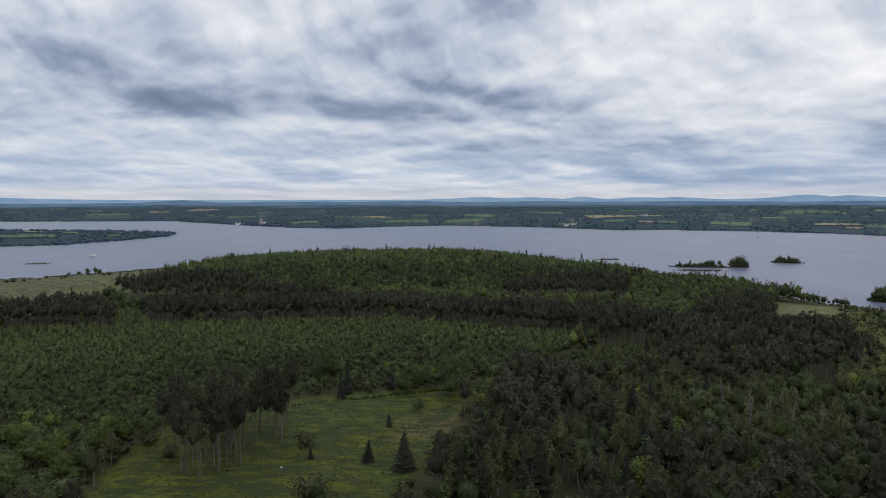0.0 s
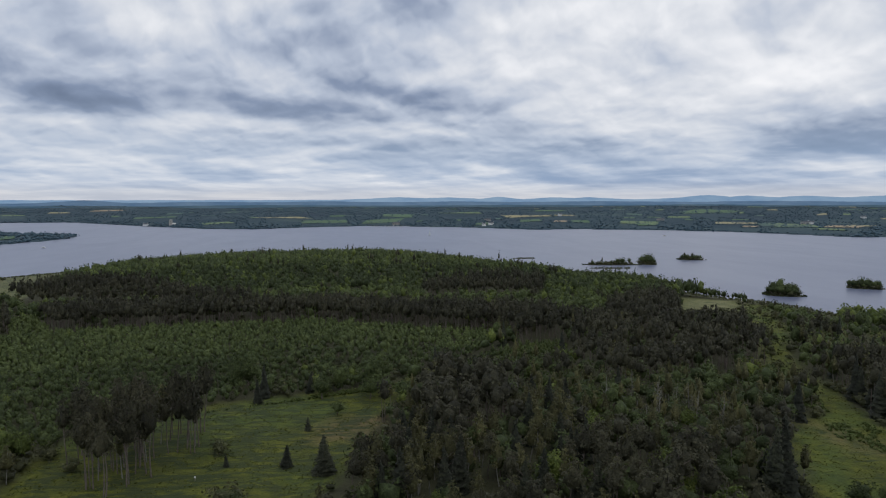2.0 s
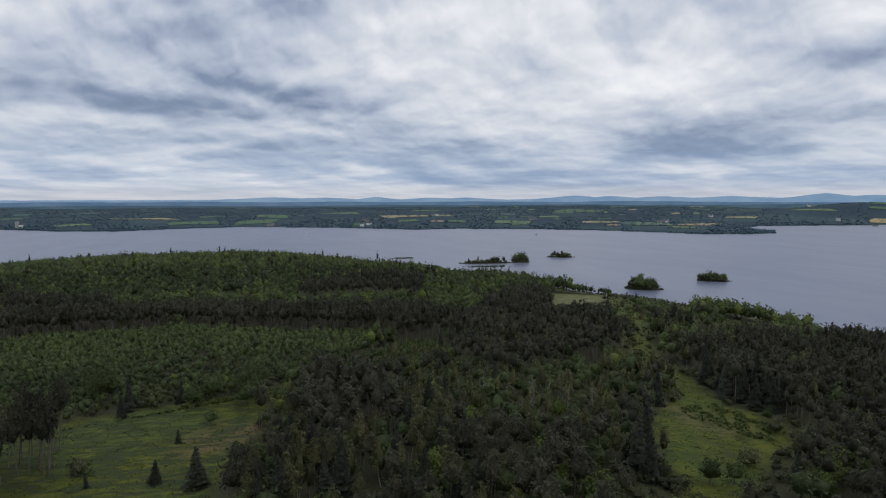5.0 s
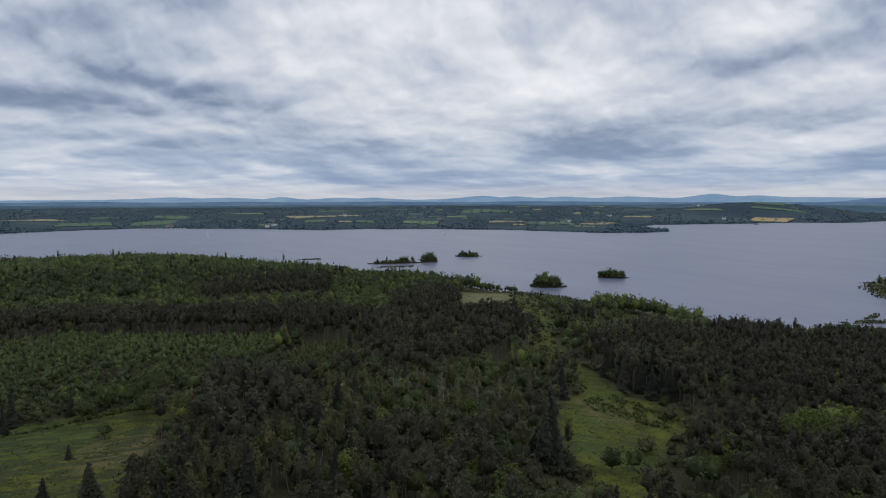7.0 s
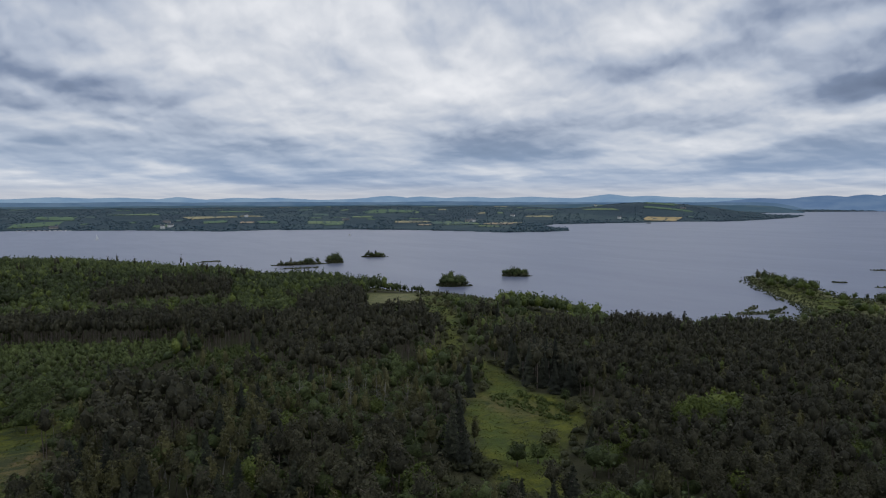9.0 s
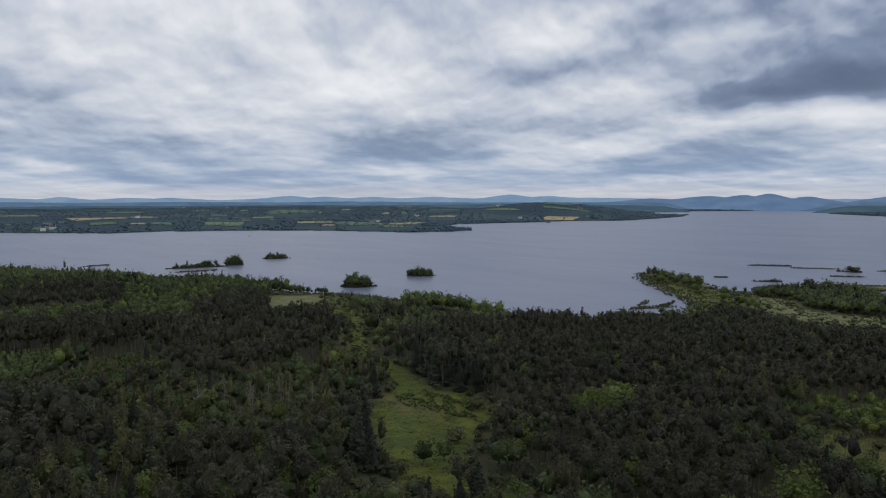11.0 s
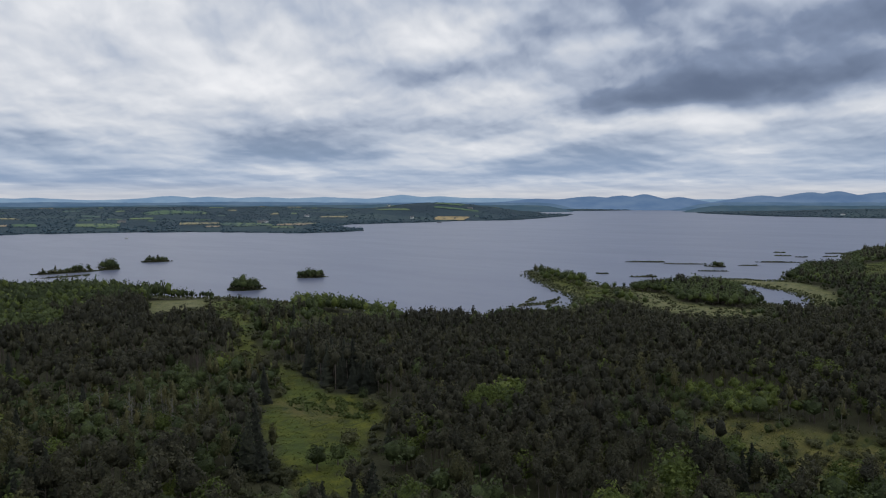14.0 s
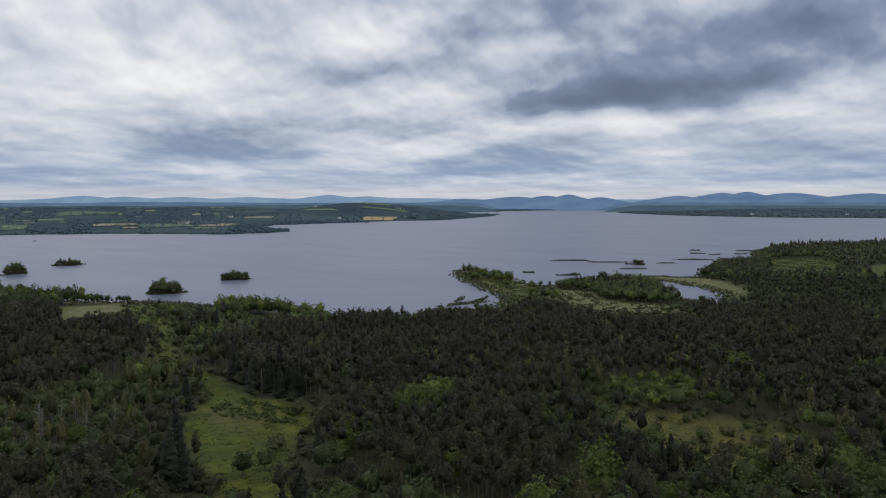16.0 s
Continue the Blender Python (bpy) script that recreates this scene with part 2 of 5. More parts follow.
def foliage(name, dark, mid, light, patch=0.03, clear=0.2, grain=0.62):
    """Leaves: each spray has a tint of its own, each tree too, and stands differ."""
    m, nt, out, place = material(name)
    tint = node(nt, "ShaderNodeAttribute")
    tint.attribute_name = "tint"
    own = maths(nt, "MULTIPLY_ADD", node(nt, "ShaderNodeObjectInfo").outputs["Random"], 0.5, -0.25)
    stand = maths(nt, "MULTIPLY_ADD", fbm(nt, place, patch, 3), 0.9, -0.45)
    tuft = maths(nt, "ADD", maths(nt, "MULTIPLY", fbm(nt, place, 1.0, 4, 0.65, 0.4), 0.5), maths(nt, "MULTIPLY", fbm(nt, place, 3.0, 3, 0.7), 0.5))
    leaves = spread(nt, tuft, 0.38, 0.62, -0.5 * grain, 0.5 * grain)
    fac = maths(nt, "ADD", maths(nt, "ADD", maths(nt, "ADD", tint.outputs["Fac"], own), stand), leaves, clamp=True)
    col = ramp(nt, fac, (0.0, dark), (0.5, mid), (1.0, light))
    col = mixc(nt, maths(nt, "MULTIPLY", fbm(nt, place, patch * 2.3, 2), 0.3), col, tuple(0.5 * (a + b) for a, b in zip(mid, (0.07, 0.055, 0.03))))
    b = node(nt, "ShaderNodeBump", ("Strength", 1.0), ("Distance", 0.55 if grain else 0.0), ("Height", tuft))
    p = node(nt, "ShaderNodeBsdfPrincipled", ("Base Color", col), ("Roughness", 0.65), ("Specular IOR Level", 0.2), ("Normal", b.outputs[0]))
    t = node(nt, "ShaderNodeBsdfTranslucent", ("Color", col))
    s = node(nt, "ShaderNodeMixShader", (0, clear), (1, p.outputs[0]), (2, t.outputs[0]))
    nt.links.new(s.outputs[0], out)
    return m


PINE = foliage("pine_needles", (0.023, 0.024, 0.017), (0.053, 0.053, 0.032), (0.100, 0.097, 0.055))
SPRUCE = foliage("spruce_needles", (0.015, 0.019, 0.014), (0.032, 0.038, 0.025), (0.068, 0.074, 0.044))
LEAF = foliage("broad_leaves", (0.025, 0.036, 0.013), (0.056, 0.079, 0.027), (0.118, 0.150, 0.048))
FRESH = foliage("fresh_leaves", (0.046, 0.065, 0.014), (0.096, 0.130, 0.028), (0.180, 0.214, 0.048))
BIRCH = foliage("birch_leaves", (0.041, 0.042, 0.021), (0.088, 0.089, 0.039), (0.162, 0.152, 0.062))
YOUNG = foliage("sapling_leaves", (0.031, 0.046, 0.016), (0.072, 0.099, 0.033), (0.138, 0.172, 0.056), 0.02)
SCRUB = foliage("scrub_leaves", (0.032, 0.037, 0.017), (0.076, 0.082, 0.036), (0.146, 0.144, 0.062))
REED = foliage("reed_blades", (0.035, 0.045, 0.018), (0.07, 0.085, 0.035), (0.13, 0.14, 0.065), 0.05, 0.22, 0.3)
BRACKEN = foliage("bracken_fronds", (0.042, 0.062, 0.016), (0.082, 0.110, 0.030), (0.130, 0.160, 0.046), 0.05, 0.22, 0.3)
TUSSOCK = foliage("grass_blades", (0.048, 0.062, 0.012), (0.090, 0.104, 0.020), (0.140, 0.150, 0.034), 0.05, 0.22, 0.3)
# the blue of distance haze is painted into these leaves' base colour
HAZED_FAR_LEAF = foliage("hazed_distant_leaves", (0.032, 0.064, 0.092), (0.052, 0.096, 0.126), (0.096, 0.142, 0.15), 0.004, 0.0, 0.0)
BARK = plain("pine_bark", (0.14, 0.115, 0.1), 0.9, 0.4, 2.0)
PALE_BARK = plain("birch_bark", (0.2, 0.19, 0.17), 0.8, 0.45, 3.0)
WHITE = plain("white_paint", (0.72, 0.71, 0.69), 0.5, 0.08)
SLATE = plain("roof_slate", (0.1, 0.105, 0.115), 0.7, 0.25)
STONE = plain("grey_stone", (0.36, 0.35, 0.32), 0.85, 0.25)
DARK_GLASS = plain("window_glass", (0.03, 0.035, 0.04), 0.1, 0.1)
SAIL = plain("sail_cloth", (0.82, 0.82, 0.8), 0.7, 0.05)
METAL = plain("mast_alloy", (0.6, 0.6, 0.62), 0.35, 0.1, metal=0.9)
PLANK = plain("weathered_planks", (0.25, 0.23, 0.2), 0.85, 0.3)
SILT = plain("island_silt", (0.09, 0.085, 0.06), 0.9, 0.3, 0.3)


def ground_material():
    """Wood floor, rough grass, heath and marsh, by how much of each grows there; farmland over the water, with haze
    painted in.
    """
    m, nt, out, place = material("ground_cover")
    grows = node(nt, "ShaderNodeAttribute")
    grows.attribute_name = "cover"
    rgb = node(nt, "ShaderNodeSeparateColor", (0, grows.outputs["Color"])).outputs
    fine, mid, wide = fbm(nt, place, 1.6, 6, 0.65), fbm(nt, place, 0.22, 5, 0.6), fbm(nt, place, 0.035, 4)
    soil = ramp(nt, maths(nt, "ADD", maths(nt, "MULTIPLY", mid, 0.5), maths(nt, "MULTIPLY", fine, 0.5)), (0.3, (0.028, 0.027, 0.014)), (0.7, (0.062, 0.062, 0.027)))
    grass = ramp(nt, maths(nt, "ADD", maths(nt, "MULTIPLY", mid, 0.6), maths(nt, "MULTIPLY", fine, 0.4)), (0.36, (0.036, 0.042, 0.010)), (0.5, (0.072, 0.082, 0.010)), (0.64, (0.132, 0.134, 0.016)))
    lush = ramp(nt, mid, (0.3, (0.036, 0.066, 0.014)), (0.7, (0.08, 0.118, 0.026)))
    grass = mixc(nt, spread(nt, wide, 0.47, 0.64, 0.0, 0.5), grass, lush)
    heath = ramp(nt, fine, (0.3, (0.085, 0.062, 0.03)), (0.7, (0.19, 0.13, 0.065)))
    marsh = ramp(nt, mid, (0.3, (0.095, 0.102, 0.04)), (0.7, (0.2, 0.19, 0.085)))
    col = mixc(nt, rgb[0], soil, grass)
    col = mixc(nt, maths(nt, "MULTIPLY", rgb[1], spread(nt, mid, 0.35, 0.6, 0.35, 1.0)), col, heath)
    col = mixc(nt, rgb[2], col, marsh)
    # far ground: its base colour includes the blue of the air between
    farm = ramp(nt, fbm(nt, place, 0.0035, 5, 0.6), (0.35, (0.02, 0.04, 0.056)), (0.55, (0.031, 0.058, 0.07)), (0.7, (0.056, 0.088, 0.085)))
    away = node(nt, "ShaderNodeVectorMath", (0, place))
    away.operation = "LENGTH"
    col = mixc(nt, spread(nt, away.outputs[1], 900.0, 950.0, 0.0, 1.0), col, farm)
    # old ridges run across the clearings
    turned = node(nt, "ShaderNodeMapping", ("Vector", place), ("Rotation", (0, 0, radians(-14))))
    turned.inputs["Scale"].default_value = (0.3, 1.0, 1.0)
    furrow = maths(nt, "MULTIPLY", fbm(nt, turned.outputs[0], 0.5, 5, 0.6, 0.6), maths(nt, "MULTIPLY", rgb[0], spread(nt, node(nt, "ShaderNodeSeparateXYZ", (0, place)).outputs[0], 25.0, 60.0, 1.0, 0.82)))
    col = mixc(nt, maths(nt, "MULTIPLY", spread(nt, furrow, 0.45, 0.54, 0.0, 1.0), 0.85), col, (0.03, 0.042, 0.014))
    rough = maths(nt, "ADD", maths(nt, "ADD", fine, mid), furrow)
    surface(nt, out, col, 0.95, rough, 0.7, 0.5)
    return m


def water_material():
    """Lake water under a light breeze: ripples, cat's-paws and smoother lanes."""
    m, nt, out, place = material("lake_water")
    stretched = node(nt, "ShaderNodeMapping", ("Vector", place), ("Rotation", (0, 0, radians(35))), ("Scale", (1.0, 0.3, 1.0))).outputs[0]
    paws = maths(nt, "ADD", maths(nt, "MULTIPLY", fbm(nt, stretched, 0.012, 4, 0.55, 0.6), 0.6), maths(nt, "MULTIPLY", fbm(nt, stretched, 0.05, 4), 0.4))
    waves = maths(nt, "ADD", fbm(nt, place, 0.5, 4, 0.6), maths(nt, "MULTIPLY", fbm(nt, place, 0.12, 3), 1.5))
    calm = spread(nt, paws, 0.3, 0.7, 0.1, 0.13)
    b = node(nt, "ShaderNodeBump", ("Strength", calm), ("Distance", 0.35), ("Height", waves))
    p = node(nt, "ShaderNodeBsdfPrincipled", ("Base Color", (0.128, 0.144, 0.208, 1)), ("Roughness", spread(nt, paws, 0.3, 0.7, 0.3, 0.34)), ("IOR", 1.33), ("Normal", b.outputs[0]))
    nt.links.new(p.outputs[0], out)
    return m


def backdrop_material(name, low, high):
    """Hills so far off that only their haze is seen: painted as a glowing colour, not lit."""
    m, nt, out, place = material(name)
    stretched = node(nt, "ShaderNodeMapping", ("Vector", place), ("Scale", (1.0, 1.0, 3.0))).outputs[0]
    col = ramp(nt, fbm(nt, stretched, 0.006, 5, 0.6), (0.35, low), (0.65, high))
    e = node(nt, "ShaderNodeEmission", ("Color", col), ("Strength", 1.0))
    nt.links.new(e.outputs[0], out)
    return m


GROUND, WATER = ground_material(), water_material()
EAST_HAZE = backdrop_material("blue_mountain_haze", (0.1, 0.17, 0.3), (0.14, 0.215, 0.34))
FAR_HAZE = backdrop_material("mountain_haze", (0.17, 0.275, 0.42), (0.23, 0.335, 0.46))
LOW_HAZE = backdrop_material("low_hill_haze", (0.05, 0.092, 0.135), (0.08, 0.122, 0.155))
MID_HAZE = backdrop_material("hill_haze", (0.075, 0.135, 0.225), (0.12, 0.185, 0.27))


# ---- building helpers ----
def mesh_of(name, verts, faces, mats, tint=None, smooth=False):
    """A mesh from arrays: verts (n, 3), faces (m, 3 or 4), a tint for each vertex."""
    verts, faces = np.asarray(verts, np.float32), np.asarray(faces, np.int32)
    me = bpy.data.meshes.new(name)
    me.vertices.add(len(verts))
    me.vertices.foreach_set("co", verts.ravel())
    me.loops.add(faces.size)
    me.loops.foreach_set("vertex_index", faces.ravel())
    me.polygons.add(len(faces))
    me.polygons.foreach_set("loop_start", np.arange(0, faces.size, faces.shape[1], dtype=np.int32))
    for mt in mats:
        me.materials.append(mt)
    if tint is not None:
        me.attributes.new("tint", "FLOAT", "POINT").data.foreach_set("value", np.asarray(tint, np.float32))
    me.update(calc_edges=True)
    if smooth:
        me.shade_smooth()
    return me


def thing(name, label, category, group="", kind="", place=(0, 0, 0), turn=0.0, size=1.0):
    """An Empty at the thing's base."""
    ob = tagged(new(name), label, category, group, kind)
    ob.matrix_basis = Matrix.LocRotScale(place, Euler((0, 0, radians(turn))), (size, size, size))
    return ob


def part(name, bm, material_, parent, label=""):
    """Links a bmesh, or a mesh, as one part of a thing."""
    if isinstance(bm, bpy.types.Mesh):
        me = bm
    else:
        me = bpy.data.meshes.new(name)
        bm.to_mesh(me)
        bm.free()
        me.materials.append(material_)
    ob = tagged(new(name, me), label)
    ob.parent = parent
    return ob


def box(bm, size, middle, turn=0.0, bevel=0.0):
    made = bmesh.ops.create_cube(bm, size=1.0, matrix=pose(*middle, 0, 0, turn) @ Matrix.Diagonal((*size, 1)))["verts"]
    if bevel:
        bmesh.ops.bevel(bm, geom=list({e for v in made for e in v.link_edges}), offset=bevel, segments=1, affect="EDGES")
    return bm


def tube(points, radii, sides=6):
    """Verts and quads of a tapered tube along the points."""
    points = np.asarray(points, float)
    verts, faces = [], []
    turn = np.linspace(0, 2 * np.pi, sides, endpoint=False)
    for k, (p, r) in enumerate(zip(points, radii)):
        d = points[min(k + 1, len(points) - 1)] - points[max(k - 1, 0)]
        d = d / np.linalg.norm(d)
        a = np.cross(d, (0.0, 0.0, 1.0) if abs(d[2]) < 0.9 else (1.0, 0.0, 0.0))
        a /= np.linalg.norm(a)
        b = np.cross(d, a)
        verts.append(p + r * (np.cos(turn)[:, None] * a + np.sin(turn)[:, None] * b))
        if k:
            i, j = (k - 1) * sides, k * sides
            faces += [(i + s, i + (s + 1) % sides, j + (s + 1) % sides, j + s) for s in range(sides)]
    return np.concatenate(verts), np.array(faces)


def join(pieces):
    """Joins (verts, faces) pairs that have faces of one size."""
    verts, faces, n = [], [], 0
    for v, f in pieces:
        verts.append(v)
        faces.append(np.asarray(f) + n)
        n += len(v)
    return np.concatenate(verts), np.concatenate(faces)


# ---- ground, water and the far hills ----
# open ground and stands of trees, in plan
CLEARING_WEST = [(-70, 129), (-73, 148), (-72, 162), (-71, 173), (-56, 182), (-44, 195), (-31, 201), (-14, 203), (-1, 206), (12, 213), (18, 226), (30, 236), (26, 220),
                 (19, 215), (11, 198), (2, 171), (-1, 155), (-5, 143), (-9, 130), (-14, 108), (-62, 108)]
CLEARING_MID = [(103, 149), (88, 122), (82, 109), (83, 95), (90, 93), (99, 108), (110, 117), (126, 127), (137, 141), (135, 152), (132, 157), (138, 171), (143, 187), (137, 185), (126, 170), (111, 161)]
PATH_MID = [(126, 170), (144, 188), (150, 203), (154, 221), (163, 237), (159, 239), (146, 216), (138, 194)]
CLEARING_EAST = [(181, 79), (195, 74), (187, 61), (188, 49), (189, 36), (194, 24), (182, 8), (160, 18), (148, 30), (153, 43), (164, 56), (174, 64)]
RIDE_NORTH = [(22, 220), (45, 248), (71, 268), (83, 265), (73, 237), (52, 225), (31, 211)]
MEADOW_WEST = [(-520, 330), (-380, 560), (-300, 610), (-236, 690), (-222, 600), (-222, 540), (-210, 470), (-200, 400), (-206, 340), (-300, 260)]
MEADOW_SHORE = [(172, 348), (203, 410), (233, 396), (202, 338)]
GLADE_SHORE = [(140, 216), (148, 216), (200, 296), (222, 345), (242, 374), (230, 382), (206, 350), (186, 306)]
GLADE_BAY = [(214, 250), (246, 246), (262, 282), (236, 296)]
MARSH = [(449, 204), (434, 175), (396, 152), (388, 132), (400, 116), (388, 100), (356, 106), (350, 129), (368, 153), (399, 186), (420, 204)]
REEDY_POINT = [(372, 205), (412, 232), (428, 250), (446, 266), (470, 292), (500, 318), (516, 318), (504, 288), (487, 260), (463, 242), (460, 222), (450, 206), (412, 192)]
EAST_GLADES = [(742, 124), (800, 98), (803, 64), (716, 44), (612, 40), (580, 64), (600, 90), (680, 104)]
EAST_LAWN = [(712, 26), (745, 10), (742, -4), (590, -4), (570, 14)]
REED_SPIT = [(454, 87), (490, 96), (520, 115), (538, 136), (548, 154), (545, 185), (559, 194), (575, 168), (580, 142), (560, 118), (520, 92), (470, 78)]
SAPLINGS = [(-330, 262), (-262, 290), (-204, 300), (-139, 312), (-81, 318), (-21, 326), (29, 298), (60, 285), (47, 256), (24, 226), (16, 217), (11, 208), (-14, 204), (-42, 198), (-71, 178), (-69, 167), (-77, 156), (-122, 159), (-200, 180)]
THICKET_MID = [(-40, 200), (-36, 240), (-20, 268), (8, 282), (30, 262), (24, 226), (16, 217), (11, 208), (-14, 204)]
THICKET_WEST = [(-126, 172), (-86, 170), (-72, 167), (-75, 155), (-74, 141), (-72, 123), (-68, 95), (-100, 95)]
PINE_BELT = [(-262, 286), (-222, 292), (-197, 298), (-149, 303), (-127, 311), (-88, 314), (-49, 317), (-23, 324), (4, 309), (29, 294), (60, 285), (84, 280), (88, 312), (50, 326), (20, 338), (-20, 352), (-80, 346), (-150, 338), (-230, 346), (-290, 340)]
BELT_GAP = [(-144, 298), (-170, 343), (-158, 349), (-132, 305)]
PINE_FAR = [(-207, 424), (-186, 459), (-146, 453), (-103, 410), (-60, 380), (-57, 366), (-90, 370), (-149, 385), (-179, 380)]
PINE_NORTH = [(37, 422), (83, 460), (122, 446), (108, 395), (70, 392), (37, 392)]
PINE_CLUMP = [(120, 321), (153, 360), (172, 351), (158, 310), (123, 283), (111, 296)]
PINE_MID = [(60, 262), (60, 290), (84, 296), (106, 292), (148, 290), (178, 279), (158, 242), (124, 205), (102, 195), (82, 186), (74, 206), (76, 245)]
PINE_EAST = [(140, 182), (160, 215), (193, 226), (239, 236), (262, 226), (300, 205), (340, 110), (400, 30), (300, -60), (215, -30), (200, 10), (196, 30), (200, 60), (196, 80), (178, 80), (160, 66), (146, 50), (134, 36), (108, 47), (94, 61), (100, 85), (105, 100), (114, 112), (128, 122), (140, 138), (138, 160)]
SPRUCE_EDGE = [(140, 184), (137, 165), (134, 155), (140, 143), (150, 150), (152, 168), (149, 190)]
KNOLL = [(12, 164), (19, 192), (25, 200), (35, 193), (38, 166), (28, 150), (17, 151)]
SPIRES = [(2, 140), (10, 160), (30, 158), (46, 171), (54, 153), (42, 132), (24, 130), (12, 119), (2, 119)]
SCRUB_MID = [(59, 183), (74, 185), (106, 206), (140, 222), (132, 190), (123, 178), (108, 165), (98, 153), (74, 143), (55, 148)]
DARK_SOUTH = [(46, 115), (58, 124), (70, 120), (68, 104), (60, 88), (46, 92)]
ASH_GROUP = [(138, 110), (149, 113), (163, 115), (161, 106), (146, 96), (137, 100)]
SAPLINGS_EAST = [(188, 70), (210, 74), (220, 54), (204, 44), (186, 54)]
SOUTH_LEAFY = [(92, 104), (109, 98), (107, 84), (101, 66), (110, 52), (127, 54), (132, 47), (125, 37), (149, 22), (163, 8), (139, -20), (79, 60)]
HEADLAND = [(109, 387), (171, 500), (218, 515), (236, 456), (205, 376), (153, 391)]
GROVE = [(-65, 153), (-53, 137), (-44, 133), (-44, 152), (-36, 160), (-40, 175), (-51, 173), (-63, 164)]
# shore ground too wet for tall trees
LOW_BAND = [(290, 88), (310, 70), (366, 92), (352, 112), (378, 176), (402, 196), (386, 206), (336, 168), (306, 128)]
LOW_INLET = [(264, 230), (300, 222), (335, 208), (345, 193), (368, 196), (346, 160), (292, 162), (270, 186)]
LOW_POND = [(400, 114), (444, 114), (452, 84), (440, 62), (380, 68), (368, 92)]
OPEN_GROUND = [CLEARING_WEST, CLEARING_MID, PATH_MID, CLEARING_EAST, MEADOW_WEST, MEADOW_SHORE, GLADE_SHORE, GLADE_BAY, MARSH, REEDY_POINT, EAST_GLADES, EAST_LAWN, REED_SPIT]


def ground_cover(x, y):
    """How much grass, heath and marsh grows at each place."""
    soft = lambda poly, edge: np.clip(0.5 + (inside(x, y, poly) + 2.0 * wob(x, y, 13, 1.0)) / edge, 0, 1)
    grass = np.max([soft(p, 5.0) for p in OPEN_GROUND], 0)
    heath = soft([(-14, 164), (2, 164), (9, 182), (-8, 181)], 7.0) * 0.9 + soft([(112, 140), (126, 136), (122, 160), (114, 164)], 8.0) * 0.6 + soft(CLEARING_EAST, 8.0) * 0.4
    marsh = np.max([soft(p, 12.0) for p in (MARSH, REED_SPIT, MEADOW_WEST, MEADOW_SHORE)], 0)
    shore = inside(x, y, HOME_SHORE)
    marsh = np.maximum(marsh, np.clip(1 - np.abs(shore - 2) / 9, 0, 1))
    return np.stack([grass, np.clip(heath, 0, 1), marsh], -1)


def ground_sheet():
    """One sheet to the horizon, closer woven ahead."""
    bearings = np.radians(np.concatenate([np.arange(-45, 100, 0.45), np.arange(100, 315, 5.0)]))
    rings = 25.0 * np.exp(np.arange(0, 292) * 0.018)
    rings = rings[rings < 4790]
    b, r = np.meshgrid(bearings, rings, indexing="ij")
    x, y = r * np.sin(b), r * np.cos(b)
    z = land(x, y)
    na, nr = b.shape
    verts = np.stack([x, y, z], -1).reshape(-1, 3)
    verts = np.concatenate([verts, [[0, 0, float(land(0, 0))]]])
    i, j = np.meshgrid(np.arange(na), np.arange(nr - 1), indexing="ij")
    k = (i + 1) % na
    faces = np.stack([i * nr + j, i * nr + j + 1, k * nr + j + 1, k * nr + j], -1).reshape(-1, 4)
    hub = len(verts) - 1
    i = np.arange(na)
    cap = np.stack([np.full(na, hub), i * nr, ((i + 1) % na) * nr, ((i + 1) % na) * nr], -1)
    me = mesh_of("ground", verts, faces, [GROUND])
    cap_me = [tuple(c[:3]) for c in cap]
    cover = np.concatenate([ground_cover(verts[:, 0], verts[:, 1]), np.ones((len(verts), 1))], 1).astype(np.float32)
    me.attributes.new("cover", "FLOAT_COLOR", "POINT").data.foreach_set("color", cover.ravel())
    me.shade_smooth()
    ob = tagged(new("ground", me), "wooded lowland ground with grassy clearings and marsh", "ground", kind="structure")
    floor = mesh_of("ground_patch", verts, cap_me, [GROUND])
    tagged(new("ground_patch", floor), "dark wood floor beneath the hovering camera", "ground", kind="structure")
    return ob


ground_sheet()


def lake():
    bearings = np.radians(np.arange(-60, 125, 1.0))
    rings = np.concatenate([[200.0], np.geomspace(260, 4850, 40)])
    b, r = np.meshgrid(bearings, rings, indexing="ij")
    verts = np.stack([r * np.sin(b), r * np.cos(b), 0 * r], -1).reshape(-1, 3)
    na, nr = b.shape
    i, j = np.meshgrid(np.arange(na - 1), np.arange(nr - 1), indexing="ij")
    faces = np.stack([i * nr + j, i * nr + j + 1, (i + 1) * nr + j + 1, (i + 1) * nr + j], -1).reshape(-1, 4)[:, ::-1]
    tagged(new("water", mesh_of("water", verts, faces, [WATER])), "wide grey lake ruffled by a light breeze", "lake", kind="structure")


lake()


